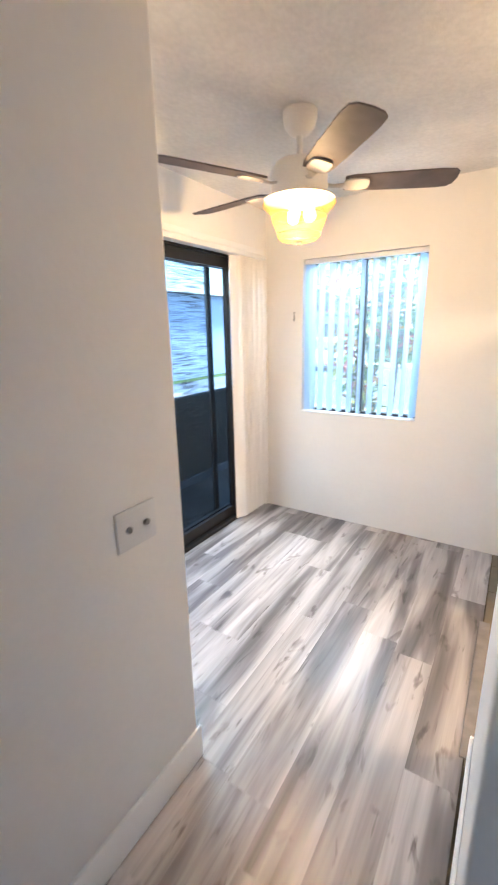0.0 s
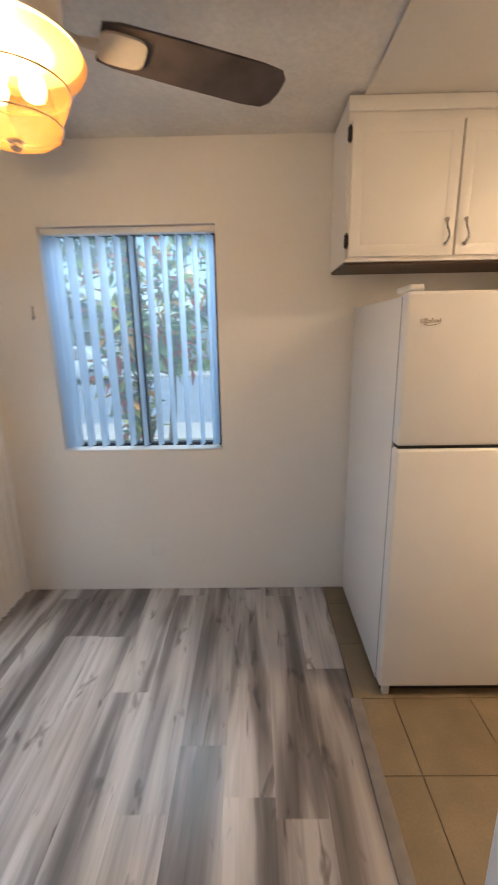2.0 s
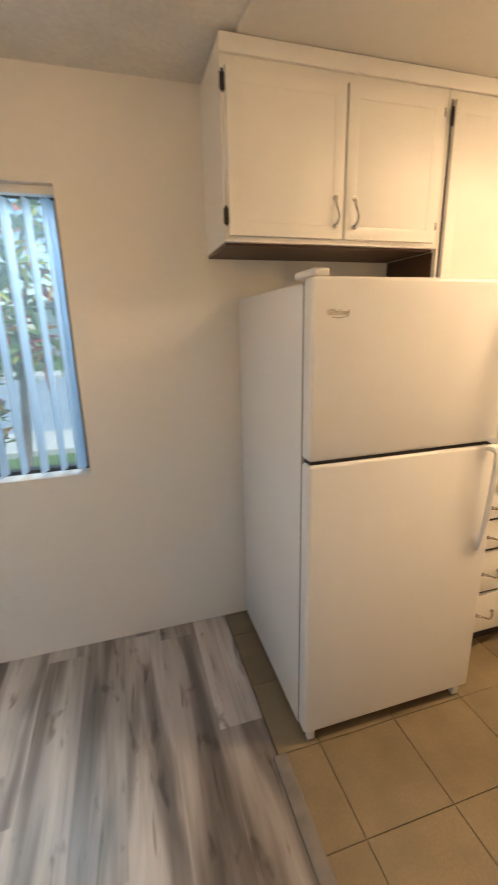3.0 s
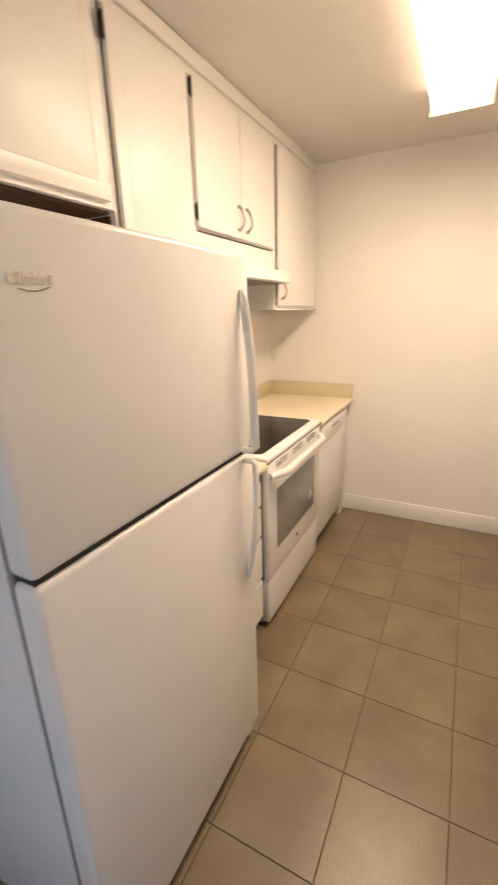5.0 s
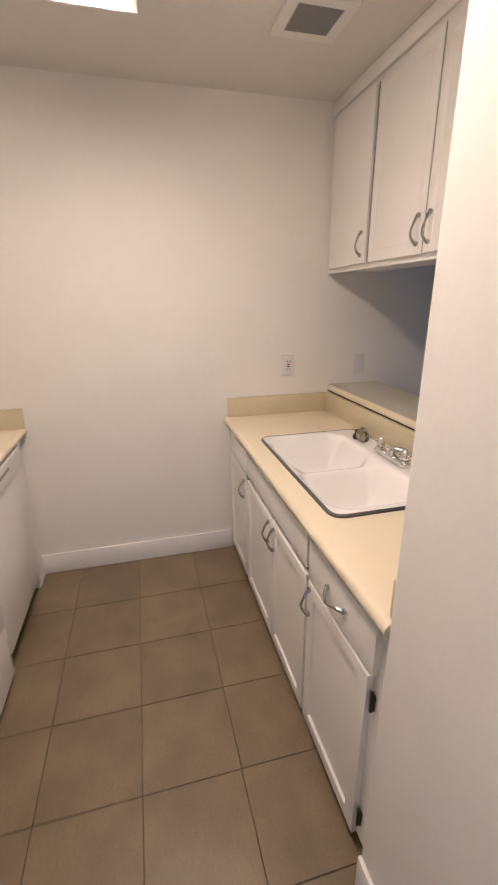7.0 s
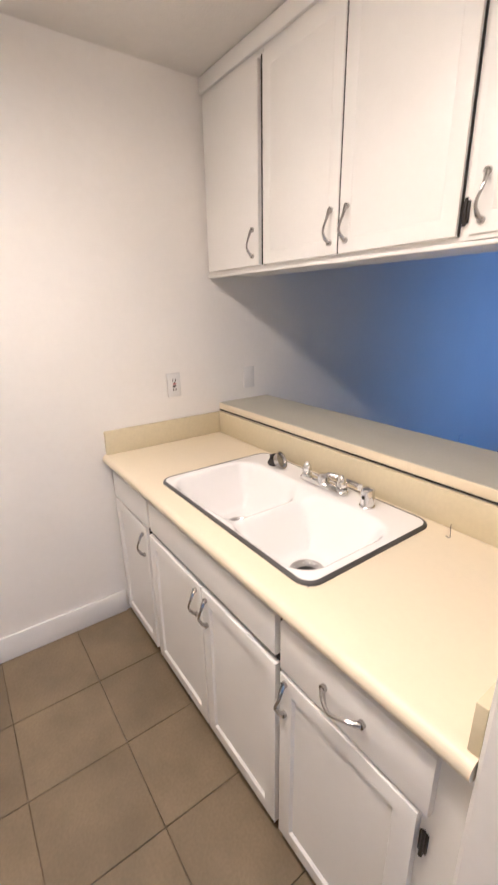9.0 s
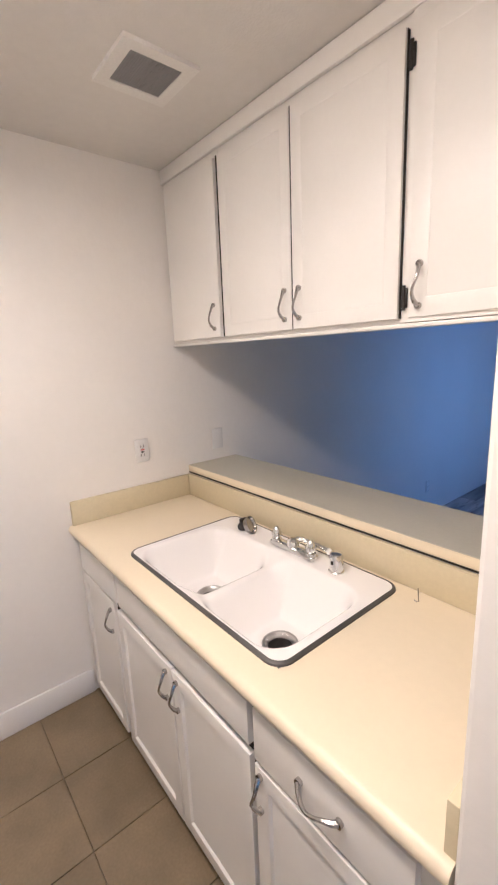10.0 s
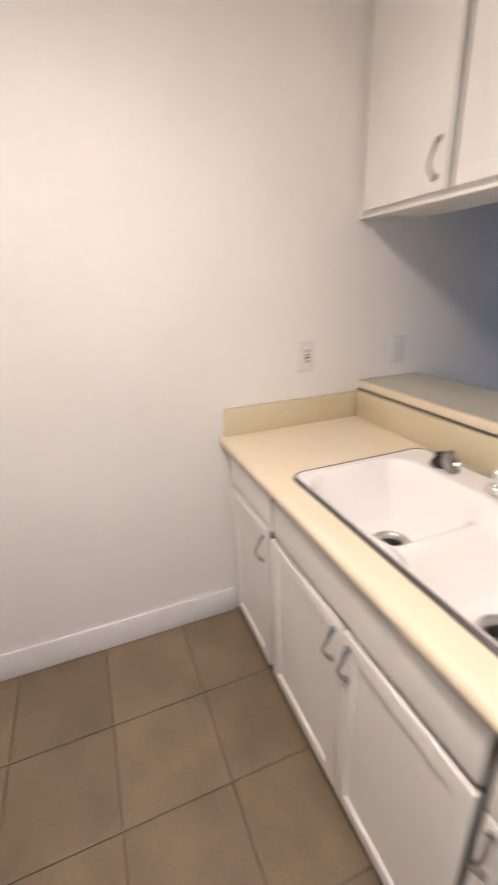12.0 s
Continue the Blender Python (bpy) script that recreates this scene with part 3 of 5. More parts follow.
box(b, 1.872, 2.700, YB - 0.02, YB, 0.651, 0.842)
part("front_rail", b, M_CAB, cab)
toe(cab, 1.872, 2.700, 1.0, YB - 0.03)
leaf(cab, "N", 1.880, 2.668, 0.690, 0.815, YF, "flat", 0.02, "drawer_front")
for x0, x1, hx in ((2.268, 2.690, 2.300), (1.878, 2.262, 2.232)):
    d = leaf(cab, "N", x0, x1, 0.055, 0.662, YF, "shaker", 0.06)
    pull(d, "N", hx, 0.585, YF)
cab = thing("base_cabinet", (1.64, 1.3, 0), "white painted base cabinet with a drawer and black hinges", "cabinet", G_LO)
carcass(cab, (SX1 + 0.002, 1.870, 0.99, YB, 0.052, 0.842))
toe(cab, SX1 + 0.002, 1.870, 1.0, YB - 0.03)
d = leaf(cab, "N", 1.452, 1.860, 0.668, 0.812, YF, "flat", 0.02, "drawer")
pull(d, "N", 1.655, 0.742, YF, 0.105, False, droop=True)
d = leaf(cab, "N", 1.470, 1.860, 0.055, 0.655, YF, "shaker", 0.06)
pull(d, "N", 1.838, 0.585, YF)
for z in (0.14, 0.58):
    hinge(cab, "N", 1.458, z, YB + 0.001)


# dark strips laid on the face frame for the shade between fronts
gaps = thing("cabinet_gap_shade", (2.27, YB, 0.6), "dark strips painted in for the shade between drawers and doors", "cabinet gap", kind="structure")
for q in ((1.47, 1.86, 0.6555, 0.6665), (1.88, 2.69, 0.664, 0.6885), (2.72, 3.085, 0.679, 0.6885), (2.2625, 2.2675, 0.06, 0.66), (1.861, 1.877, 0.06, 0.81), (2.691, 2.7205, 0.06, 0.675)):
    b = bmesh.new()
    box(b, q[0], q[1], YB + 0.0005, YB + 0.003, q[2], q[3])
    part("gap", b, M_GAP, gaps, soft=False)


def slab_profile(bm, x0, x1, yb, yf, z0, z1, s):
    """A counter slab with a rounded front edge at yf; s is the way it faces."""
    r = (z1 - z0) / 2
    prof = [(yb, z0), (yb, z1)]
    prof += [(yf - s * r + s * r * math.sin(a), z0 + r + r * math.cos(a)) for a in [math.pi * k / 8 for k in range(9)]]
    a = [bm.verts.new((x0, y, z)) for y, z in prof]
    c = [bm.verts.new((x1, y, z)) for y, z in prof]
    n = len(prof)
    for k in range(n):
        bm.faces.new((a[k], a[(k + 1) % n], c[(k + 1) % n], c[k]))
    bm.faces.new(a)
    bm.faces.new(list(reversed(c)))


SKX0, SKX1, SKY0, SKY1 = 1.832, 2.688, 1.002, 1.540
ZC = 0.885
counter = thing("counter", (2.27, 1.3, 0.845), "cream laminate worktop with rounded front edge and low splashback", "worktop")
bm = bmesh.new()
h = 0.012
slab_profile(bm, SX1 + 0.002, XE - 0.002, SKY1 - h, 1.626, 0.843, ZC, 1)
box(bm, SX1 + 0.002, XE - 0.002, 0.985, SKY0 + h, 0.843, ZC)
box(bm, SX1 + 0.002, SKX0 + h, SKY0 + h, SKY1 - h, 0.843, ZC)
box(bm, SKX1 - h, XE - 0.002, SKY0 + h, SKY1 - h, 0.843, ZC)
part("worktop", bm, M_LAM, counter)
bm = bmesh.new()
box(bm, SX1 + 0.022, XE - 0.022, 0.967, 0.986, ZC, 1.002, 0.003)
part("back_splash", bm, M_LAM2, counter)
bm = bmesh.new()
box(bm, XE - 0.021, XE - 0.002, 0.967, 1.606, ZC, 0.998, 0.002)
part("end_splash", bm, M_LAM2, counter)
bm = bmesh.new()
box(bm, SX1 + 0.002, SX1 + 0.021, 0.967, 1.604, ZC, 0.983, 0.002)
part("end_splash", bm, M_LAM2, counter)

bar = thing("serving_bar", (2.27, 0.8, 1.008), "cream laminate serving bar top above the splashback", "bar top")
bm = bmesh.new()
box(bm, SX1 + 0.002, XE - 0.002, 0.64, 0.969, 1.010, 1.044, 0.002)
part("bar_top", bm, M_LAM, bar)
# top sheet in a greyer colour than the cream bar
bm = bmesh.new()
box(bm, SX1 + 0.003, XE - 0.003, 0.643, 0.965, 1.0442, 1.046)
part("top_sheet", bm, M_LAM3, bar, "thin top face, greyer than the bar edge")
bm = bmesh.new()
box(bm, SX1 + 0.004, XE - 0.004, 0.66, 0.9705, 1.0045, 1.0095)
part("shadow_gap", bm, M_GAP, bar, "dark strip under the bar top")

# ---- sink ----
def rrect(p, cx, cy, hx, hy, r):
    qx, qy = abs(p[0] - cx) - hx + r, abs(p[1] - cy) - hy + r
    return math.hypot(max(qx, 0), max(qy, 0)) + min(max(qx, qy), 0) - r


def sstep(a, b_, v):
    u = min(1, max(0, (v - a) / (b_ - a)))
    return u * u * (3 - 2 * u)


def sink():
    root = thing("kitchen_sink", (2.267, 1.268, 0.70), "white enamel double-bowl sink with dark metal rim", "sink")
    nx, ny = 110, 72
    cx, cy, hx, hy, rc = (SKX0 + SKX1) / 2, (SKY0 + SKY1) / 2, (SKX1 - SKX0) / 2 - 0.007, (SKY1 - SKY0) / 2 - 0.007, 0.045
    b = bmesh.new()
    grid = []
    for i in range(nx + 1):
        col = []
        for j in range(ny + 1):
            x, y = cx - hx + 2 * hx * i / nx, cy - hy + 2 * hy * j / ny
            qx, qy = abs(x - cx) - hx + rc, abs(y - cy) - hy + rc
            if qx > 0 and qy > 0:
                m = max(qx, qy)
                d = math.hypot(qx, qy)
                x = cx + math.copysign(hx - rc + qx * m / d, x - cx)
                y = cy + math.copysign(hy - rc + qy * m / d, y - cy)
            z = ZC + 0.008
            dl = rrect((x, y), 2.458, 1.324, 0.180, 0.188, 0.08)
            dr = rrect((x, y), 2.062, 1.324, 0.180, 0.188, 0.08)
            z -= 0.034 * sstep(0.016, -0.06, rrect((x, y), cx, 1.324, 0.380, 0.188, 0.08))
            d = -0.013 * math.log(math.exp(-dl / 0.013) + math.exp(-dr / 0.013))
            z -= 0.134 * sstep(0.014, -0.095, d)
            col.append(b.verts.new((x, y, z)))
        grid.append(col)
    for i in range(nx):
        for j in range(ny):
            q = (grid[i][j], grid[i + 1][j], grid[i + 1][j + 1], grid[i][j + 1])
            mx, my = sum(v.co.x for v in q) / 4, sum(v.co.y for v in q) / 4
            if min(math.hypot(mx - dx, my - 1.32) for dx in (2.440, 2.060)) > 0.047:
                b.faces.new(q)
    me = mesh_of("basin", b, M_ENAMEL)
    me.shade_smooth()
    ob = new("basin", me)
    ob.parent = root
    ob.matrix_parent_inverse = Matrix.Translation(-root.location)
    # rim ring
    b = bmesh.new()
    rings = []
    for off, z in ((0.0, ZC + 0.0005), (0.002, ZC + 0.006), (0.008, ZC + 0.0095), (0.0115, ZC + 0.009), (0.0115, ZC + 0.004)):
        ring = []
        w, hgt, r = (SKX1 - SKX0) / 2 - off, (SKY1 - SKY0) / 2 - off, 0.052 - off
        for sx, sy, a0 in ((1, 1, 0), (-1, 1, 90), (-1, -1, 180), (1, -1, 270)):
            for k in range(9):
                a = radians(a0 + 90 * k / 8)
                ring.append(b.verts.new((cx + sx * (w - r) + r * math.cos(a), cy + sy * (hgt - r) + r * math.sin(a), z)))
        rings.append(ring)
    for a, c in zip(rings, rings[1:]):
        for k in range(len(a)):
            b.faces.new((a[k], a[(k + 1) % len(a)], c[(k + 1) % len(a)], c[k]))
    part("rim", b, M_RIM, root, "dark metal sink rim")
    for dx in (2.455, 2.075):
        zb = ZC + 0.008 - 0.034 - 0.134
        b = bmesh.new()
        lathe(b, [(0.0585, zb + 0.001), (0.057, zb + 0.004), (0.050, zb + 0.004), (0.0425, zb - 0.003), (0.0395, zb - 0.012)], (dx - 0.015, 1.32), 28)
        dr = part("drain", b, M_STEEL, root, "steel drain ring")
        # cup in a darker steel colour than the ring
        b = bmesh.new()
        rs = lathe(b, [(0.0395, zb - 0.0115), (0.037, zb - 0.045), (0.012, zb - 0.05)], (dx - 0.015, 1.32), 28)
        cap(b, rs[-1])
        part("drain_cup", b, M_DRAIN, dr, "dark steel drain cup")
        b = bmesh.new()
        tube(b, [(dx - 0.015, 1.32, zb - 0.05), (dx - 0.015, 1.32, zb - 0.03)], [0.016, 0.01], 12)
        part("strainer", b, M_GREYP, dr)
    return root


sink()


def faucet():
    z0 = ZC + 0.008
    root = thing("faucet", (2.232, 1.082, z0), "chrome two-handle faucet with a short spout", "faucet")
    b = bmesh.new()
    tube(b, [(2.232 + s, 1.082, z0 + 0.013) for s in (-0.112, -0.106, -0.09, 0.09, 0.106, 0.112)], [0.008, 0.02, 0.026, 0.026, 0.02, 0.008], 14, 0.5)
    part("base_plate", b, M_CHROME, root)
    for s in (-0.088, 0.088):
        b = bmesh.new()
        r = lathe(b, [(0.021, z0 + 0.015), (0.02, z0 + 0.028), (0.014, z0 + 0.03), (0.018, z0 + 0.036), (0.0195, z0 + 0.046), (0.015, z0 + 0.062), (0.007, z0 + 0.074), (0.002, z0 + 0.077)], (2.232 + s, 1.082), 18)
        cap(b, r[-1])
        part("tap_handle", b, M_CHROME, root)
    b = bmesh.new()
    r = lathe(b, [(0.023, z0 + 0.015), (0.022, z0 + 0.045), (0.015, z0 + 0.052), (0.004, z0 + 0.055)], (2.232, 1.082), 20)
    cap(b, r[-1])
    tube(b, [(2.232, 1.080, z0 + 0.040), (2.222, 1.062, z0 + 0.048), (2.205, 1.050, z0 + 0.046), (2.17, 1.046, z0 + 0.044), (2.115, 1.043, z0 + 0.042), (2.098, 1.042, z0 + 0.040)], [0.013, 0.011, 0.0095, 0.009, 0.009, 0.009], 14)
    spout = part("spout", b, M_CHROME, root, "chrome spout swung aside along the splashback")
    b = bmesh.new()
    tube(b, [(2.098, 1.042, z0 + 0.041), (2.092, 1.042, z0 + 0.036), (2.090, 1.042, z0 + 0.028)], 0.0105, 12)
    part("nozzle", b, M_PLAST, spout, "white nozzle tip")


faucet()


def deck_cap(x, label):
    z0 = ZC + 0.008
    b = bmesh.new()
    r = lathe(b, [(0.027, z0), (0.027, z0 + 0.004), (0.023, z0 + 0.005), (0.023, z0 + 0.06), (0.021, z0 + 0.066), (0.01, z0 + 0.069), (0.002, z0 + 0.0695)], (x, 1.08), 24)
    cap(b, r[-1])
    root = one("air_gap_cap", b, M_CHROME, label, "air gap")
    b = bmesh.new()
    box(b, x - 0.005, x + 0.005, 1.1005, 1.1045, z0 + 0.032, z0 + 0.045, 0.001)
    s = new("slot", mesh_of("slot", b, M_GAP))
    s.parent = root


deck_cap(2.03, "chrome dishwasher air gap cap on the sink deck")


def stopper():
    """A spare chrome strainer leaning on a black rubber plug, left on the deck."""
    z0 = ZC + 0.008
    b = bmesh.new()
    r = lathe(b, [(0.004, 0.030), (0.03, 0.024), (0.036, 0.008), (0.038, 0.0), (0.034, 0.0), (0.03, 0.012), (0.004, 0.02)], (0, 0), 22)
    cap(b, r[0], True)
    cap(b, r[-1])
    bmesh.ops.transform(b, matrix=Matrix.Translation((2.475, 1.078, z0 + 0.036)) @ Matrix.Rotation(radians(28), 4, "Z") @ Matrix.Rotation(radians(116), 4, "Y"), verts=b.verts)
    one("sink_strainer", b, M_NICKEL, "loose chrome sink strainer tilted on the sink deck", "strainer")
    b = bmesh.new()
    r = lathe(b, [(0.004, z0 + 0.001), (0.030, z0 + 0.001), (0.033, z0 + 0.010), (0.028, z0 + 0.020), (0.022, z0 + 0.028), (0.024, z0 + 0.040), (0.012, z0 + 0.046), (0.002, z0 + 0.047)], (2.528, 1.072), 20)
    cap(b, r[0], True)
    cap(b, r[-1])
    one("rubber_plug", b, M_HINGE, "black rubber disposal plug on the sink deck", "plug")


stopper()
b = bmesh.new()
tube(b, [(1.772, 1.040, ZC + 0.002), (1.762, 1.043, ZC + 0.002), (1.758, 1.040, ZC + 0.004), (1.762, 1.036, ZC + 0.015), (1.766, 1.031, ZC + 0.04)], 0.0016, 6)
one("bent_pin", b, M_NICKEL, "small bent metal pin standing on the worktop", "pin")

# ---- refrigerator ----
def fridge():
    x0, x1, yf, yb = 0.360, 1.124, 2.535, 3.325
    root = thing("refrigerator", (0.74, 2.95, 0), "white top-freezer refrigerator standing on the tiles", "refrigerator")
    b = bmesh.new()
    box(b, x0 + 0.004, x1 - 0.004, yf + 0.075, yb, 0.03, 1.682, 0.008)
    part("body", b, M_FRIDGE, root)
    b = bmesh.new()
    box(b, x0 + 0.006, x1 - 0.006, yf + 0.062, yf + 0.075, 0.05, 1.68)
    part("gasket", b, M_GREYP, root, "grey door gasket")
    fz = bmesh.new()
    box(fz, x0, x1, yf, yf + 0.062, 1.145, 1.693, 0.014, 3)
    fz = part("freezer_door", fz, M_FRIDGE, root)
    fd = bmesh.new()
    box(fd, x0, x1, yf, yf + 0.062, 0.052, 1.134, 0.014, 3)
    fd = part("fridge_door", fd, M_FRIDGE, root)
    b = bmesh.new()
    box(b, x0 + 0.01, x1 - 0.01, yf + 0.012, yf + 0.06, 1.1315, 1.1485)
    part("door_gap_shade", b, M_GAP, root)
    b = bmesh.new()
    box(b, x0 + 0.02, x1 - 0.02, yf + 0.045, yf + 0.085, 0.0, 0.05, 0.004)
    part("toe_grille", b, M_GAP, root, "dark toe grille")
    for xx in (x0 + 0.022, x1 - 0.06):
        b = bmesh.new()
        box(b, xx, xx + 0.03, yf + 0.015, yf + 0.04, 0.0, 0.05, 0.004)
        part("levelling_foot", b, M_PLAST, root)
    b = bmesh.new()
    box(b, x0 + 0.012, x0 + 0.055, yf + 0.02, yf + 0.062, 1.133, 1.145, 0.003)
    part("middle_hinge", b, M_PLAST, root)
    b = bmesh.new()
    box(b, x0 + 0.008, x0 + 0.062, yf + 0.012, yf + 0.15, 1.694, 1.716, 0.008, 3)
    part("top_hinge_cover", b, M_PLAST, root)
    # maker's badge as plain bars
    b = bmesh.new()
    for k, (u, w, hh) in enumerate(((0.0, 0.012, 0.013), (0.014, 0.006, 0.016), (0.022, 0.004, 0.014), (0.028, 0.008, 0.010), (0.038, 0.004, 0.016), (0.044, 0.009, 0.010), (0.055, 0.009, 0.010), (0.066, 0.004, 0.014))):
        box(b, x0 + 0.050 + u, x0 + 0.050 + u + w, yf - 0.0015, yf + 0.001, 1.588, 1.588 + hh)
    tube(b, [(x0 + 0.050 + 0.07 * u, yf - 0.001, 1.587 - 0.008 * math.sin(math.pi * u)) for u in (0.2, 0.4, 0.6, 0.8, 0.95)], 0.001, 5)
    part("badge", b, M_NICKEL, fz, "small grey metal badge")
    hx = x1 - 0.056

    def grip(pts, rad, parent):
        g = bmesh.new()
        tube(g, pts, [q * 0.85 for q in rad], 12, 0.75)
        return part("door_handle", g, M_FRIDGE, parent)

    grip([(hx, yf - 0.004, 1.600), (hx, yf - 0.011, 1.578), (hx, yf - 0.018, 1.53), (hx, yf - 0.028, 1.44), (hx, yf - 0.034, 1.32), (hx, yf - 0.036, 1.22), (hx, yf - 0.036, 1.165), (hx - 0.006, yf - 0.027, 1.155), (hx - 0.012, yf - 0.002, 1.155)],
         [0.008, 0.014, 0.0155, 0.016, 0.016, 0.016, 0.016, 0.014, 0.012], fz)
    grip([(hx - 0.012, yf - 0.002, 1.122), (hx - 0.006, yf - 0.027, 1.122), (hx, yf - 0.036, 1.112), (hx, yf - 0.036, 1.05), (hx, yf - 0.033, 0.95), (hx, yf - 0.024, 0.84), (hx, yf - 0.013, 0.76), (hx, yf - 0.004, 0.715)],
         [0.012, 0.014, 0.016, 0.016, 0.016, 0.015, 0.014, 0.008], fd)


fridge()


# ---- drawer base, range, dishwasher, hood ----
ZN = 0.908     # worktop height on the range side


def drawer_base():
    cab = thing("base_cabinet", (1.38, 3.05, 0), "white painted four-drawer base cabinet beside the range", "cabinet", G_LO)
    yb, yf = 2.745, 2.725
    carcass(cab, (1.17, 1.590, yb, YN - 0.03, 0.09, 0.867))
    b = bmesh.new()
    box(b, 1.17, 1.585, yb + 0.05, YN - 0.03, 0, 0.09)
    part("toe_kick", b, M_GAP, cab)
    # dark strips for the shade between the drawers
    for z0, z1 in ((0.692, 0.712), (0.540, 0.560), (0.315, 0.335)):
        b = bmesh.new()
        box(b, 1.184, 1.562, yb - 0.003, yb - 0.0005, z0, z1)
        part("drawer_gap_shade", b, M_GAP, cab)
    for z0, z1 in ((0.712, 0.826), (0.560, 0.692), (0.335, 0.540), (0.115, 0.315)):
        d = leaf(cab, "S", 1.180, 1.566, z0, z1, yf, "flat", 0.02, "drawer")
        pull(d, "S", 1.373, (z0 + z1) / 2, yf, 0.095, False, droop=True)
    top = thing("counter", (1.38, 3.05, 0.845), "short cream laminate worktop between refrigerator and range", "worktop")
    bm = bmesh.new()
    slab_profile(bm, 1.15, 1.598, YN - 0.022, 2.705, 0.868, ZN, -1)
    part("worktop", bm, M_LAM, top)
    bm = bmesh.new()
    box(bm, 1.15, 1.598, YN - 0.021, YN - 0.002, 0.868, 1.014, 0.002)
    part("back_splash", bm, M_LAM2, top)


drawer_base()


def kitchen_range():
    x0, x1, yf = 1.608, 2.374, 2.712
    root = thing("electric_range", (1.99, 3.03, 0), "white electric range with black glass cooktop and oven window", "range")
    b = bmesh.new()
    box(b, x0 + 0.002, x1 - 0.002, yf + 0.035, YN - 0.03, 0.03, 0.895, 0.003)
    part("body", b, M_GREYP, root, "grey side panels")
    b = bmesh.new()
    box(b, x0, x1, yf - 0.004, YN - 0.03, 0.893, 0.921, 0.009, 3)
    part("cooktop_frame", b, M_FRIDGE, root)
    b = bmesh.new()
    q = box(b, x0 + 0.038, x1 - 0.038, yf + 0.045, 3.272, 0.916, 0.9235)
    es = [e for e in b.edges if abs(e.verts[0].co.z - e.verts[1].co.z) > 0.004]
    bmesh.ops.bevel(b, geom=es, offset=0.03, segments=5, profile=0.5, affect="EDGES")
    glass = part("cooktop_glass", b, M_BLACKGLASS, root, "black ceramic glass")
    # backguard
    b = bmesh.new()
    box(b, x0 + 0.004, x1 - 0.004, 3.285, YN - 0.028, 1.02, 1.245, 0.012, 3)
    bg = part("backguard", b, M_FRIDGE, root)
    b = bmesh.new()
    box(b, x0 + 0.02, x1 - 0.02, 3.305, YN - 0.028, 0.921, 1.02)
    part("backguard_neck", b, M_FRIDGE, root)
    b = bmesh.new()
    box(b, x0 + 0.02, x1 - 0.03, 3.298, 3.306, 0.99, 1.018, 0.002)
    part("backguard_gap", b, M_GREYP, root)
    for kx in (1.67, 1.735, 2.245, 2.31):
        b = bmesh.new()
        tube(b, [(kx, 3.287, 1.17), (kx, 3.272, 1.168), (kx, 3.258, 1.166)], [0.026, 0.024, 0.021], 18)
        box(b, kx - 0.005, kx + 0.005, 3.246, 3.262, 1.142, 1.19, 0.003)
        part("knob", b, M_PLAST, bg)
    b = bmesh.new()
    box(b, 1.88, 2.10, 3.282, 3.287, 1.11, 1.20, 0.002)
    part("clock_panel", b, M_PLATE, bg)
    # dark strip for the shade under the cooktop
    b = bmesh.new()
    box(b, x0 + 0.004, x1 - 0.004, yf + 0.006, yf + 0.036, 0.884, 0.893)
    part("shadow_gap", b, M_GAP, root)
    b = bmesh.new()
    box(b, x0 + 0.006, x1 - 0.006, yf, yf + 0.034, 0.282, 0.884, 0.008, 3)
    dr = part("oven_door", b, M_FRIDGE, root)
    b = bmesh.new()
    box(b, x0 + 0.105, x1 - 0.105, yf - 0.0025, yf + 0.004, 0.415, 0.735, 0.002)
    part("oven_window", b, M_OVENGLASS, dr, "grey tinted oven glass")
    for g in range(3):
        for r_ in range(3):
            b = bmesh.new()
            xx = x0 + 0.10 + g * 0.215
            box(b, xx, xx + 0.135, yf - 0.001, yf + 0.004, 0.872 - 0.011 * r_ - 0.004, 0.872 - 0.011 * r_)
            part("vent_slot", b, M_GAP, dr)
    b = bmesh.new()
    pts = []
    for k in range(17):
        u = k / 16
        pts.append((x0 + 0.02 + (x1 - x0 - 0.04) * u, yf - 0.006 - 0.046 * min(1, math.sin(math.pi * u) * 2.6), 0.828 + 0.008 * math.sin(math.pi * u)))
    tube(b, pts, [0.017] + [0.0185] * 15 + [0.017], 12)
    part("oven_handle", b, M_FRIDGE, dr)
    b = bmesh.new()
    disc_x(b, (1.99, yf - 0.002, 0.352), 0.011, 0.004, 16)
    part("badge", b, M_NICKEL, dr)
    b = bmesh.new()
    box(b, x0 + 0.006, x1 - 0.006, yf + 0.004, yf + 0.04, 0.035, 0.272, 0.007, 3)
    part("storage_drawer", b, M_FRIDGE, root)
    b = bmesh.new()
    box(b, x0 + 0.01, x1 - 0.01, yf + 0.05, yf + 0.5, 0.0, 0.032)
    part("toe_kick", b, M_GAP, root)


kitchen_range()


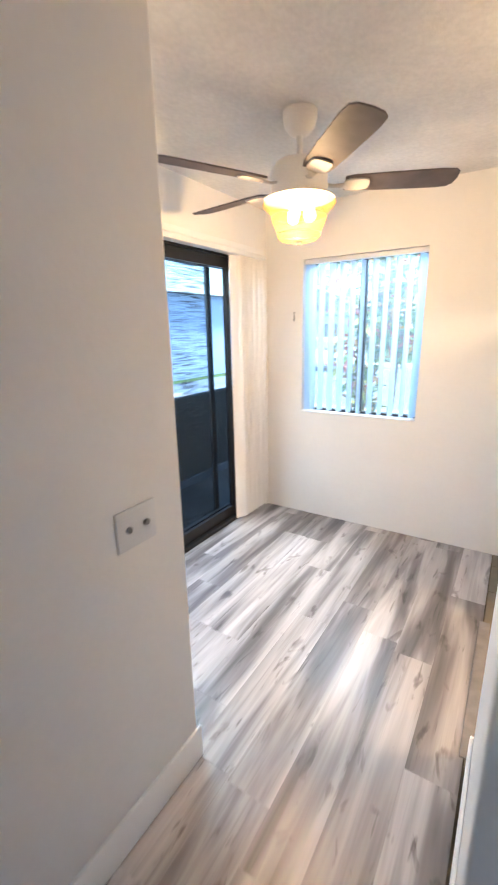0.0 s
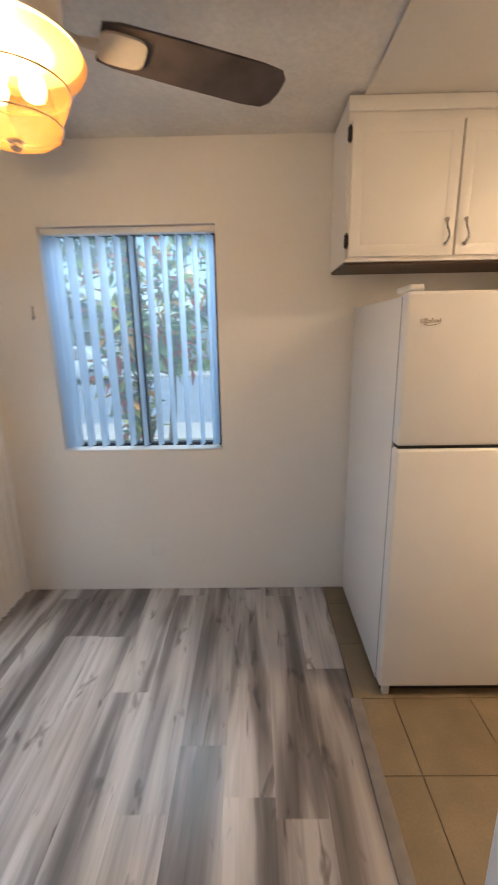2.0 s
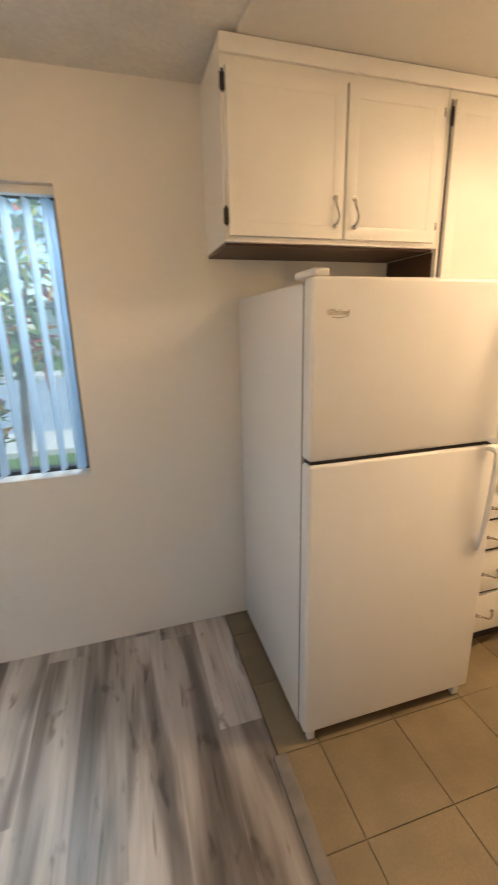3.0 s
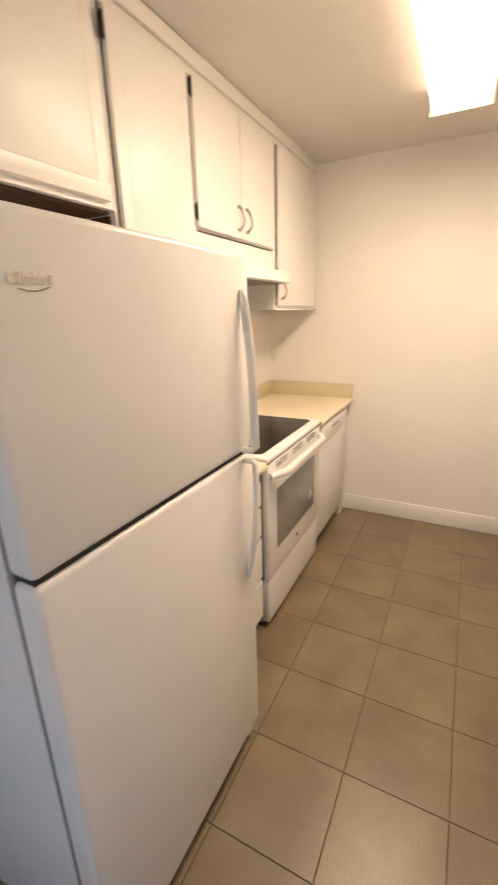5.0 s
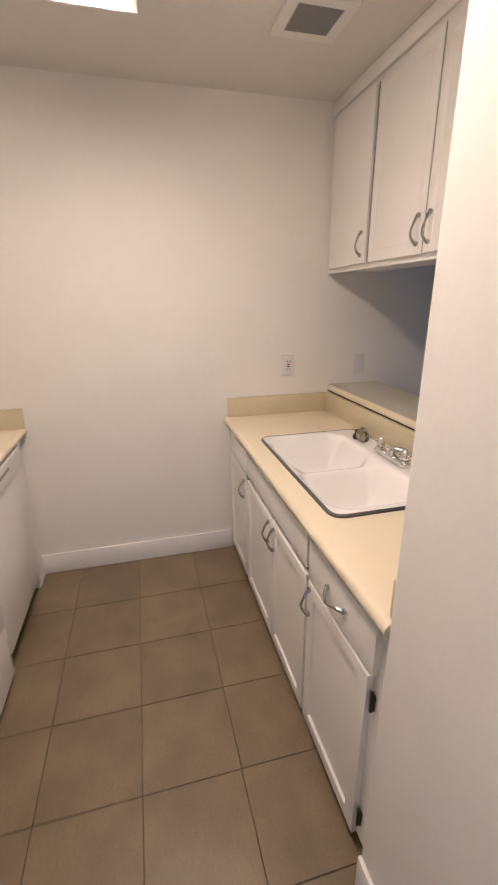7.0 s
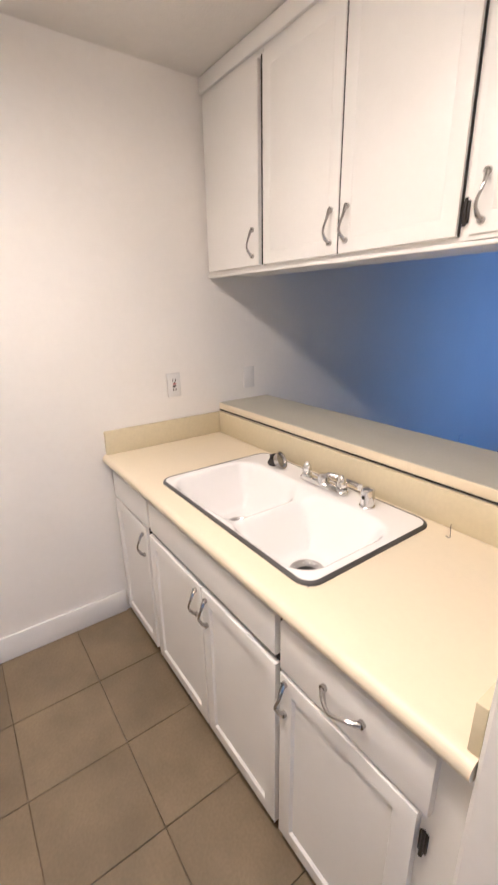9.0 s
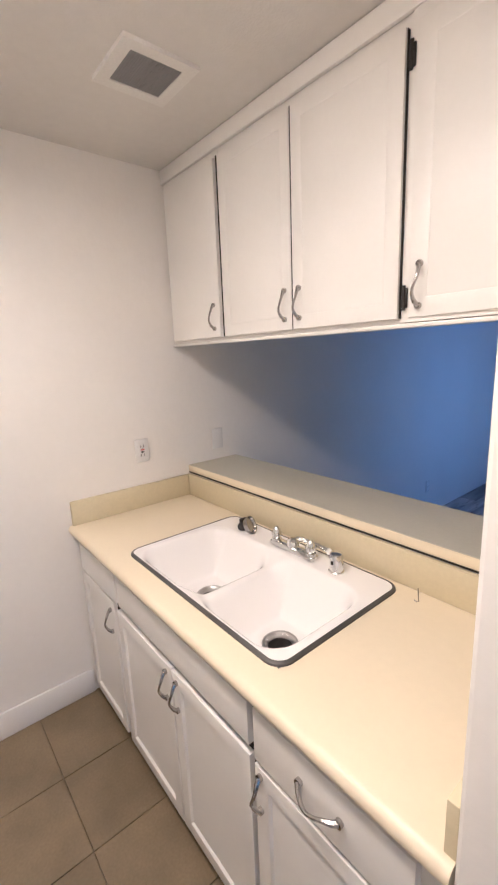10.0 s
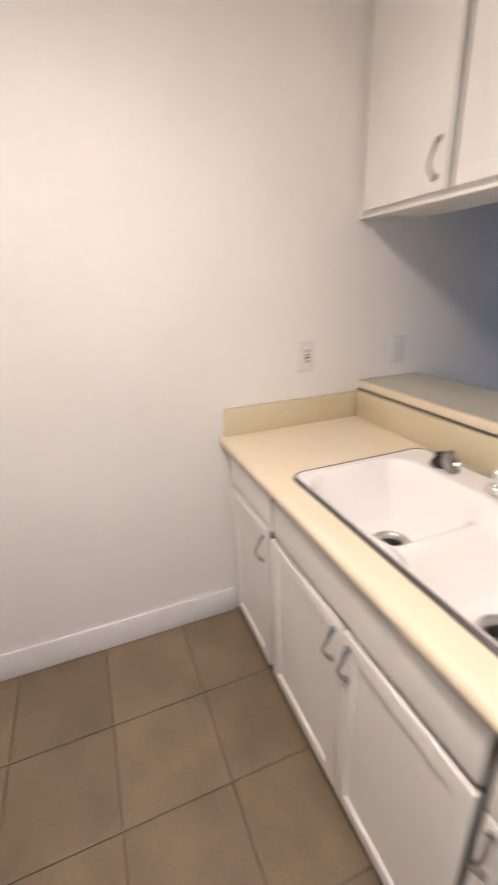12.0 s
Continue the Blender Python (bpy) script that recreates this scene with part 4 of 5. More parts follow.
def dishwasher():
    x0, x1, yf = 2.392, 2.992, 2.722
    root = thing("dishwasher", (2.69, 3.0, 0), "white dishwasher under the corner worktop", "dishwasher")
    b = bmesh.new()
    box(b, x0, x1, yf + 0.03, 3.33, 0.09, 0.875)
    part("body", b, M_GREYP, root)
    b = bmesh.new()
    box(b, x0 + 0.002, x1 - 0.002, yf, yf + 0.03, 0.105, 0.751, 0.005)
    part("door", b, M_FRIDGE, root)
    b = bmesh.new()
    box(b, x0 + 0.002, x1 - 0.002, yf - 0.014, yf + 0.03, 0.757, 0.862, 0.01, 3)
    cp = part("control_panel", b, M_FRIDGE, root)
    b = bmesh.new()
    box(b, x0 + 0.22, x0 + 0.38, yf - 0.0155, yf - 0.012, 0.812, 0.824)
    part("latch", b, M_GREYP, cp)
    b = bmesh.new()
    box(b, x0 + 0.01, x1, yf + 0.06, yf + 0.1, 0.0, 0.1)
    part("toe_kick", b, M_GAP, root)
    b = bmesh.new()
    box(b, 2.994, XE - 0.016, 2.74, 3.33, 0.0, 0.875)
    one("filler_panel", b, M_CAB, "white painted filler panel beside the dishwasher", "panel")
    top = thing("counter", (2.75, 3.03, 0.845), "cream laminate corner worktop with splashback", "worktop")
    bm = bmesh.new()
    slab_profile(bm, 2.380, XE - 0.002, YN - 0.022, 2.700, 0.876, ZN, -1)
    part("worktop", bm, M_LAM, top)
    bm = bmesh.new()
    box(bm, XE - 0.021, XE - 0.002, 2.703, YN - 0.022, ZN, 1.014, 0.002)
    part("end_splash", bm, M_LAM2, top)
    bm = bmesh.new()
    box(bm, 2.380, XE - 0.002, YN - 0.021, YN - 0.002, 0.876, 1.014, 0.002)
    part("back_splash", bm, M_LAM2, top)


dishwasher()


def hood():
    root = thing("range_hood", (2.0, 3.1, 1.69), "white under-cabinet range hood", "range hood")
    x0, x1 = 1.605, 2.395
    b = bmesh.new()
    prof = [(YN - 0.003, 1.774), (3.03, 1.774), (2.92, 1.755), (2.915, 1.70), (2.925, 1.692), (2.925, 1.700), (YN - 0.003, 1.700)]
    a = [b.verts.new((x0, y, z)) for y, z in prof]
    c = [b.verts.new((x1, y, z)) for y, z in prof]
    n = len(prof)
    for k in range(n):
        b.faces.new((a[k], a[(k + 1) % n], c[(k + 1) % n], c[k]))
    b.faces.new(a)
    b.faces.new(list(reversed(c)))
    part("shell", b, M_FRIDGE, root, soft=False)
    b = bmesh.new()
    box(b, x0 + 0.012, x1 - 0.012, 2.94, YN - 0.01, 1.694, 1.6995)
    part("filter", b, M_GREYP, root, "grey filter underside")


hood()


# ---- ceiling light and vent ----
def ceiling_light():
    root = thing("ceiling_light", (1.85, 2.122, 2.385), "lit white fluorescent wraparound ceiling fixture", "ceiling light")
    x0, x1, y0, y1 = 1.235, 2.462, 2.004, 2.240
    b = bmesh.new()
    prof = [(y0 - 0.01, 2.484), (y0, 2.42), (y0 + 0.006, 2.392), (y0 + 0.02, 2.383), (y1 - 0.02, 2.383), (y1 - 0.006, 2.392), (y1, 2.42), (y1 + 0.01, 2.484)]
    a = [b.verts.new((x0 + 0.012, y, z)) for y, z in prof]
    c = [b.verts.new((x1 - 0.012, y, z)) for y, z in prof]
    for k in range(2, len(prof) - 3):
        b.faces.new((a[k], a[k + 1], c[k + 1], c[k]))
    part("diffuser", b, M_TUBE, root, "glowing ribbed diffuser")
    for ks in ((0, 1), (5, 6)):
        b = bmesh.new()
        for k in ks:
            b.faces.new([b.verts.new(q) for q in ((x0 + 0.012, *prof[k]), (x0 + 0.012, *prof[k + 1]), (x1 - 0.012, *prof[k + 1]), (x1 - 0.012, *prof[k]))])
        part("diffuser_side", b, M_TUBES, root)
    for yy in (2.064, 2.180):
        b = bmesh.new()
        box(b, x0 + 0.05, x1 - 0.03, yy - 0.02, yy + 0.02, 2.3805, 2.3825)
        part("tube_glow", b, M_TUBE2, root)
    for xx in (x0, x1 - 0.012):
        b = bmesh.new()
        box(b, xx, xx + 0.012, y0 - 0.012, y1 + 0.012, 2.380, 2.484, 0.003)
        part("end_cap", b, M_PLAST, root)


ceiling_light()


def vent():
    root = thing("ceiling_vent", (2.53, 1.38, 2.47), "white square ceiling vent with grey grille", "vent")
    x0, x1, y0, y1 = 2.415, 2.650, 1.258, 1.503
    b = bmesh.new()
    m = 0.038
    for q in ((x0, x1, y0, y0 + m), (x0, x1, y1 - m, y1), (x0, x0 + m, y0 + m, y1 - m), (x1 - m, x1, y0 + m, y1 - m)):
        box(b, *q, 2.472, 2.4845)
    part("frame", b, M_VENTFRAME, root)
    b = bmesh.new()
    box(b, x0 + m, x1 - m, y0 + m, y1 - m, 2.480, 2.4845)
    part("backing", b, M_VENT, root)
    n = 22
    for k in range(n):
        b = bmesh.new()
        u = y0 + m + (y1 - y0 - 2 * m) * (k + 0.5) / n
        box(b, x0 + m, x1 - m, u - 0.0034, u + 0.0034, 2.4755, 2.4795)
        part("slat", b, M_VENT, root, soft=False)


vent()


# ---- plates ----
def plate(name, label, category, q, holes, axis):
    b = bmesh.new()
    box(b, *q, 0.003)
    root = one(name, b, M_PLATE, label, category)
    for nm, hq, mm in holes:
        b = bmesh.new()
        box(b, *hq, 0.0015)
        s = new(nm, mesh_of(nm, b, mm))
        s.parent = root
    return root


x = XE - 0.001
M_RED = mat("red_button", (0.5, 0.05, 0.04), 0.4)
plate("outlet", "white protected wall outlet above the worktop", "outlet", (x - 0.008, x, 1.197, 1.269, 1.115, 1.232),
      [("receptacle", (x - 0.010, x - 0.006, 1.215, 1.251, 1.138, 1.209), M_PLAST)] +
      [("slot", (x - 0.0112, x - 0.009, 1.2235 + d, 1.2275 + d, z, z + 0.012), M_GAP) for d in (0, 0.0145) for z in (1.145, 1.190)] +
      [("ground_slot", (x - 0.0112, x - 0.009, 1.2305, 1.2355, z, z + 0.005), M_GAP) for z in (1.1595, 1.1835)] +
      [("reset_button", (x - 0.0125, x - 0.009, 1.223, 1.243, 1.175, 1.181), M_RED), ("test_button", (x - 0.0125, x - 0.009, 1.223, 1.243, 1.165, 1.171), M_GAP)], "x")
plate("blank_plate", "white wall switch plate above the serving bar", "switch plate", (x - 0.006, x, 0.733, 0.805, 1.105, 1.222), [], "x")
plate("outlet", "white wall outlet low on the living room wall", "outlet", (x - 0.006, x, -1.735, -1.665, 0.24, 0.355),
      [("receptacle", (x - 0.008, x - 0.005, -1.718, -1.682, z, z + 0.03), M_TRIM) for z in (0.255, 0.305)], "x")
x = XL + 0.001
jack = plate("jack_plate", "white two-gang jack plate on the passage wall", "wall plate", (x, x + 0.007, 0.845, 0.990, 1.005, 1.125), [], "x")
for yy in (0.885, 0.950):
    b = bmesh.new()
    disc_x(b, (x + 0.006, yy, 1.065), 0.009, 0.009, 14, "x")
    part("socket", b, M_GREYP, jack)


y = YN - 0.001
b = bmesh.new()
box(b, -0.815, -0.743, y - 0.003, y, 0.235, 0.35, 0.002)
one("blank_plate", b, M_WALL, "painted-over blank plate low on the wall below the window", "wall plate")
plate("outlet", "white wall outlet behind the corner worktop", "outlet", (2.60, 2.672, y - 0.006, y, 1.10, 1.217),
      [("receptacle", (2.618, 2.654, y - 0.008, y - 0.005, z, z + 0.032), M_TRIM) for z in (1.118, 1.166)], "y")
b = bmesh.new()
tube(b, [(-1.345, YN - 0.001, 1.72), (-1.345, YN - 0.012, 1.722), (-1.344, YN - 0.016, 1.70), (-1.343, YN - 0.014, 1.665), (-1.343, YN - 0.024, 1.655), (-1.343, YN - 0.028, 1.668)], [0.004, 0.004, 0.004, 0.006, 0.004, 0.003], 8)
one("cord_hook", b, M_NICKEL, "small metal cord hook on the wall beside the window", "hook")


# ---- ceiling fan ----
def fan():
    c = (-0.69, 2.09)
    root = thing("ceiling_fan", (*c, CEIL_D), "white five-blade ceiling fan with dark blades and amber glass light", "ceiling fan")
    b = bmesh.new()
    r = lathe(b, [(0.074, CEIL_D - 0.001), (0.074, CEIL_D - 0.03), (0.066, CEIL_D - 0.06), (0.045, CEIL_D - 0.085), (0.022, CEIL_D - 0.095)], c, 32)
    cap(b, r[-1])
    part("canopy", b, M_FANW, root)
    b = bmesh.new()
    tube(b, [(*c, CEIL_D - 0.09), (*c, 2.33)], 0.0135, 14)
    part("downrod", b, M_FANW, root)
    b = bmesh.new()
    r = lathe(b, [(0.02, 2.325), (0.06, 2.318), (0.105, 2.302), (0.122, 2.278), (0.126, 2.245), (0.124, 2.222), (0.128, 2.205), (0.124, 2.190), (0.114, 2.174), (0.06, 2.174)], c, 40)
    cap(b, r[-1])
    part("motor_housing", b, M_FANW, root)
    blade = bmesh.new()
    pts = [(0.20, -0.052), (0.24, -0.062), (0.40, -0.068), (0.60, -0.072), (0.660, -0.066), (0.680, -0.045), (0.686, 0.0), (0.680, 0.045), (0.660, 0.066), (0.60, 0.072), (0.40, 0.068), (0.24, 0.062), (0.20, 0.052)]
    top = [blade.verts.new((px, py, 0.003)) for px, py in pts]
    bot = [blade.verts.new((px, py, -0.003)) for px, py in pts]
    blade.faces.new(top)
    blade.faces.new(list(reversed(bot)))
    for k in range(len(pts)):
        blade.faces.new((top[k], bot[k], bot[(k + 1) % len(pts)], top[(k + 1) % len(pts)]))
    blade_me = mesh_of("blade", blade, M_BLADE)
    iron = bmesh.new()
    tube(iron, [(0.10, 0, 0.0), (0.15, 0, -0.010), (0.20, 0, -0.008)], [0.016, 0.013, 0.018], 10, 0.4)
    ring = []
    for k in range(20):
        u, v = math.cos(2 * math.pi * k / 20), math.sin(2 * math.pi * k / 20)
        ring.append((0.252 + 0.056 * math.copysign(abs(u) ** 0.55, u), 0.044 * math.copysign(abs(v) ** 0.55, v)))
    tp = [iron.verts.new((px, py, -0.0035)) for px, py in ring]
    bt = [iron.verts.new((px, py, -0.010)) for px, py in ring]
    iron.faces.new(tp)
    iron.faces.new(list(reversed(bt)))
    for k in range(20):
        iron.faces.new((tp[k], bt[k], bt[(k + 1) % 20], tp[(k + 1) % 20]))
    iron_me = mesh_of("blade_iron", iron, M_MED, True)
    for turn in (28.5, 108.5, 170.0, 242.5, 314.0):
        m = Matrix.Translation((*c, 2.214)) @ Matrix.Rotation(radians(turn), 4, "Z") @ Matrix.Rotation(radians(-0.5), 4, "Y") @ Matrix.Rotation(radians(-11), 4, "X")
        for nm, me in (("blade", blade_me), ("blade_iron", iron_me)):
            ob = new(nm, me)
            ob.parent = root
            ob.matrix_parent_inverse = Matrix.Translation(-root.location)
            ob.matrix_basis = m
    # light kit: wide lip, two stepped glass tiers
    b = bmesh.new()
    lathe(b, [(0.100, 2.154), (0.135, 2.153), (0.158, 2.149), (0.166, 2.140), (0.158, 2.126), (0.136, 2.106), (0.121, 2.096), (0.120, 2.088), (0.124, 2.082), (0.122, 2.070), (0.110, 2.042), (0.100, 2.022), (0.098, 2.016), (0.100, 2.012), (0.094, 1.998), (0.080, 1.988), (0.05, 1.984), (0.018, 1.982)], c, 48)
    shade = part("glass_shade", b, M_SHADE, root, "amber seeded glass shade, lit")
    shade.visible_shadow = False
    b = bmesh.new()
    r = lathe(b, [(0.04, 2.172), (0.125, 2.170), (0.158, 2.160), (0.158, 2.1565), (0.04, 2.1565)], c, 32)
    cap(b, r[0])
    cap(b, r[-1])
    part("light_pan", b, M_FANW, root)
    b = bmesh.new()
    r = lathe(b, [(0.019, 1.984), (0.016, 1.981), (0.010, 1.978), (0.013, 1.970), (0.007, 1.964), (0.002, 1.963)], c, 20)
    cap(b, r[-1])
    part("finial", b, M_FANW, shade)
    for rr, zz in ((0.1255, 2.086), (0.1025, 2.014)):
        b = bmesh.new()
        seg = 40
        tube(b, [(c[0] + rr * math.cos(2 * math.pi * k / seg), c[1] + rr * math.sin(2 * math.pi * k / seg), zz) for k in range(seg + 1)], 0.0022, 6)
        part("brass_band", b, M_NICKEL, shade)
    for a in (30, 150, 270):
        px, py = c[0] + 0.05 * math.cos(radians(a)), c[1] + 0.05 * math.sin(radians(a))
        b = bmesh.new()
        r = lathe(b, [(0.012, 2.157), (0.014, 2.135), (0.024, 2.11), (0.027, 2.092), (0.02, 2.072), (0.004, 2.064)], (px, py), 16)
        cap(b, r[-1])
        bulb = part("bulb", b, M_BULB, shade)
        bulb.visible_shadow = False


fan()


# ---- dining window with its blinds ----
def window(name, x0, x1, y, z0, z1, mid, label):
    root = thing(name, ((x0 + x1) / 2, y, z0), label, "window", kind="structure")
    w = 0.028
    b = bmesh.new()
    for q in ((x0, x1, z0, z0 + w), (x0, x1, z1 - w, z1), (x0, x0 + w, z0 + w, z1 - w), (x1 - w, x1, z0 + w, z1 - w)):
        box(b, q[0], q[1], y, y + 0.05, q[2], q[3])
    part("window_frame", b, M_ALU, root, "dark aluminium frame", soft=False)
    b = bmesh.new()
    box(b, mid - 0.024, mid + 0.024, y - 0.012, y + 0.04, z0 + w, z1 - w, 0.003)
    part("meeting_stile", b, M_ALU, root)
    for a, c in ((x0 + w, mid - 0.024), (mid + 0.024, x1 - w)):
        b = bmesh.new()
        b.faces.new([b.verts.new(q) for q in ((a, y + 0.02, z0 + w), (c, y + 0.02, z0 + w), (c, y + 0.02, z1 - w), (a, y + 0.02, z1 - w))])
        p = part("pane", b, M_HAZED, root, soft=False)
        p.visible_shadow = False
    return root


window("window_1", WX0, WX1, YN + 0.085, WZ0, WZ1, -0.815, "aluminium sliding window with open vertical blinds")
bm = bmesh.new()
box(bm, WX0 + 0.001, WX1 - 0.001, YN - 0.004, YN + 0.084, WZ0, WZ0 + 0.012, 0.003)
setting("window_sill", bm, M_TRIM, "white painted window sill", "sill", soft=True)


def blinds():
    root = thing("vertical_blind", ((WX0 + WX1) / 2, YN + 0.045, WZ1), "white vertical window blind with slats turned open", "blind")
    b = bmesh.new()
    box(b, WX0 + 0.004, WX1 - 0.004, YN + 0.025, YN + 0.065, WZ1 - 0.035, WZ1 - 0.002, 0.004)
    part("head_rail", b, M_PLAST, root)
    b = bmesh.new()
    n = 6
    prof = [(-0.042 + 0.084 * k / n, 0.006 * math.sin(math.pi * k / n)) for k in range(n + 1)]
    lo = [b.verts.new((px, py, 0)) for px, py in prof]
    hi = [b.verts.new((px, py, WZ1 - WZ0 - 0.06)) for px, py in prof]
    for k in range(n):
        b.faces.new((lo[k], lo[k + 1], hi[k + 1], hi[k]))
    me = mesh_of("slat", b, M_SLAT, True)
    xs = [WX0 + 0.025, WX0 + 0.045, WX0 + 0.075] + [WX0 + 0.145 + 0.0825 * k for k in range(9)] + [WX1 - 0.045, WX1 - 0.025]
    for k, xx in enumerate(xs):
        ob = new("slat", me)
        ob.parent = root
        ob.matrix_parent_inverse = Matrix.Translation(-root.location)
        turn = 84 if k < 3 else 79 + 3 * math.sin(k * 2.3)
        ob.matrix_basis = pose(xx, YN + 0.045, WZ0 + 0.02, 0, 0, turn)


blinds()


# ---- patio door and its blinds ----
def patio_door():
    root = thing("door_1", (XD, (DY0 + DY1) / 2, 0), "dark bronze sliding patio door with screen", "patio door", kind="structure")
    xo = XD - 0.09
    b = bmesh.new()
    for q in ((xo, XD + 0.025, DY0, DY1, 0.0, 0.03), (xo, XD + 0.012, DY0, DY1, DZ - 0.05, DZ), (xo, XD + 0.012, DY0, DY0 + 0.045, 0.03, DZ - 0.05), (xo, XD + 0.012, DY1 - 0.045, DY1, 0.03, DZ - 0.05)):
        box(b, *q)
    part("frame", b, M_BRONZE, root, soft=False)
    for nm, y0, y1, xx in (("fixed_panel", 2.20, DY1 - 0.047, XD - 0.07), ("sliding_panel", 1.87, 2.978, XD - 0.025)):
        b = bmesh.new()
        for q in ((y0, y0 + 0.05, 0.032, DZ - 0.052), (y1 - 0.05, y1, 0.032, DZ - 0.052), (y0 + 0.05, y1 - 0.05, 0.032, 0.12), (y0 + 0.05, y1 - 0.05, DZ - 0.125, DZ - 0.052)):
            box(b, xx - 0.015, xx + 0.015, *q)
        p = part(nm, b, M_BRONZE, root, soft=False)
        b = bmesh.new()
        b.faces.new([b.verts.new(q) for q in ((xx, y0 + 0.05, 0.12), (xx, y1 - 0.05, 0.12), (xx, y1 - 0.05, DZ - 0.125), (xx, y0 + 0.05, DZ - 0.125))])
        g = part("pane", b, M_GLASS, p, soft=False)
        g.visible_shadow = False
    b = bmesh.new()
    xx = XD - 0.115
    y0, y1 = 1.80, 2.862
    for q in ((y0, y0 + 0.05, 0.032, DZ - 0.06), (y1 - 0.05, y1, 0.032, DZ - 0.06), (y0 + 0.05, y1 - 0.05, 0.032, 0.10), (y0 + 0.05, y1 - 0.05, DZ - 0.12, DZ - 0.06)):
        box(b, xx - 0.01, xx + 0.01, *q)
    p = part("screen_panel", b, M_BRONZE, root, soft=False)
    b = bmesh.new()
    b.faces.new([b.verts.new(q) for q in ((xx, y0 + 0.05, 0.10), (xx, y1 - 0.05, 0.10), (xx, y1 - 0.05, DZ - 0.12), (xx, y0 + 0.05, DZ - 0.12))])
    g = part("screen", b, M_SCREEN, p, "fine insect screen", soft=False)
    g.visible_shadow = False


patio_door()


def patio_blind():
    root = thing("vertical_blind", (-1.65, 2.3, 2.13), "white vertical patio door blind drawn open to one side", "blind")
    b = bmesh.new()
    box(b, XD + 0.026, XW + 0.012, DY0 + 0.01, DY1 - 0.002, DZ - 0.04, DZ - 0.003, 0.004)
    part("head_rail", b, M_PLAST, root)
    b = bmesh.new()
    n = 8
    prof = [(-0.044 + 0.088 * k / n, 0.009 * math.sin(math.pi * k / n)) for k in range(n + 1)]
    lo = [b.verts.new((px, py, 0.028)) for px, py in prof]
    hi = [b.verts.new((px, py, DZ - 0.041)) for px, py in prof]
    for k in range(n):
        b.faces.new((lo[k], lo[k + 1], hi[k + 1], hi[k]))
    me = mesh_of("slat", b, M_BLIND, True)
    for k in range(16):
        ob = new("slat", me)
        ob.parent = root
        ob.matrix_parent_inverse = Matrix.Translation(-root.location)
        ob.matrix_basis = pose(-1.632 + (0.006 if k == 0 else 0), 2.93 + 0.026 * k, 0, 0, 0, 62 if k == 0 else 38 + 15 * math.sin(k * 2.1))


patio_blind()
b = bmesh.new()
tube(b, [(-1.590, 2.915, DZ - 0.05), (-1.588, 2.92, 1.75), (-1.584, 2.925, 1.28)], [0.0035, 0.0045, 0.0055], 8)
one("blind_wand", b, M_PLAST, "thin white tilt wand hanging from the patio blind", "wand")

# ---- outside ----
bm = bmesh.new()
box(bm, -400, 400, -400, 400, -0.5, -0.21)
setting("ground", bm, M_GRASS, "grass and earth around the building", "ground")
bm = bmesh.new()
box(bm, -60, 60, YN + 0.15, 6.4, -0.3, -0.16)
setting("pavement_near", bm, M_CONC, "concrete path below the window", "pavement")
bm = bmesh.new()
box(bm, -80, 80, 7.9, 9.2, -0.3, -0.12, 0.02)
setting("pavement", bm, M_CONC, "concrete pavement with kerb along the street", "pavement")
bm = bmesh.new()
box(bm, -9.8, 80, 9.2, 19.0, -0.3, -0.2)
setting("road", bm, M_ASPH, "pale asphalt street", "road")
bm = bmesh.new()
box(bm, -80, 80, 19.0, 21.0, -0.3, -0.08, 0.02)
setting("pavement_far", bm, M_CONC, "far concrete pavement with kerb", "pavement")

bm = bmesh.new()
box(bm, -22, -2.74, -30, 7.8, -0.3, -0.185)
setting("driveway", bm, M_ASPH, "pale asphalt driveway beyond the patio wall", "road")

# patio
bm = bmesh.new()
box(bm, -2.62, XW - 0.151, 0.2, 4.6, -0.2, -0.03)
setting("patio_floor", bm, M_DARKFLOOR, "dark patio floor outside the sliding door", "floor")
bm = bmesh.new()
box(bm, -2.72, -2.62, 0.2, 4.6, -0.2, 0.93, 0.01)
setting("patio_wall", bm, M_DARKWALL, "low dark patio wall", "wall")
bm = bmesh.new()
box(bm, -2.62, -2.60, 0.2, 4.6, -0.03, 0.06, 0.004)
setting("patio_skirting", bm, M_ALU, "grey metal strip along the patio wall", "trim")


def leaves(bm_, centre, radii, count, size, rng, droop=0.3):
    for _ in range(count):
        while True:
            d = Vector((rng.uniform(-1, 1), rng.uniform(-1, 1), rng.uniform(-1, 1)))
            if 0.25 < d.length < 1:
                break
        p = Vector(centre) + Vector((d.x * radii[0], d.y * radii[1], d.z * radii[2]))
        L = size * rng.uniform(0.6, 1.3)
        m = Matrix.Translation(p) @ Euler((rng.uniform(-1, 1), rng.uniform(-1, 1) + droop, rng.uniform(0, 6.28))).to_matrix().to_4x4()
        v = [bm_.verts.new(m @ Vector(q)) for q in ((0, 0, 0), (L * 0.4, L * 0.17, L * 0.06), (L, 0, -L * 0.12), (L * 0.4, -L * 0.17, L * 0.06))]
        bm_.faces.new((v[0], v[1], v[2]))
        bm_.faces.new((v[0], v[2], v[3]))


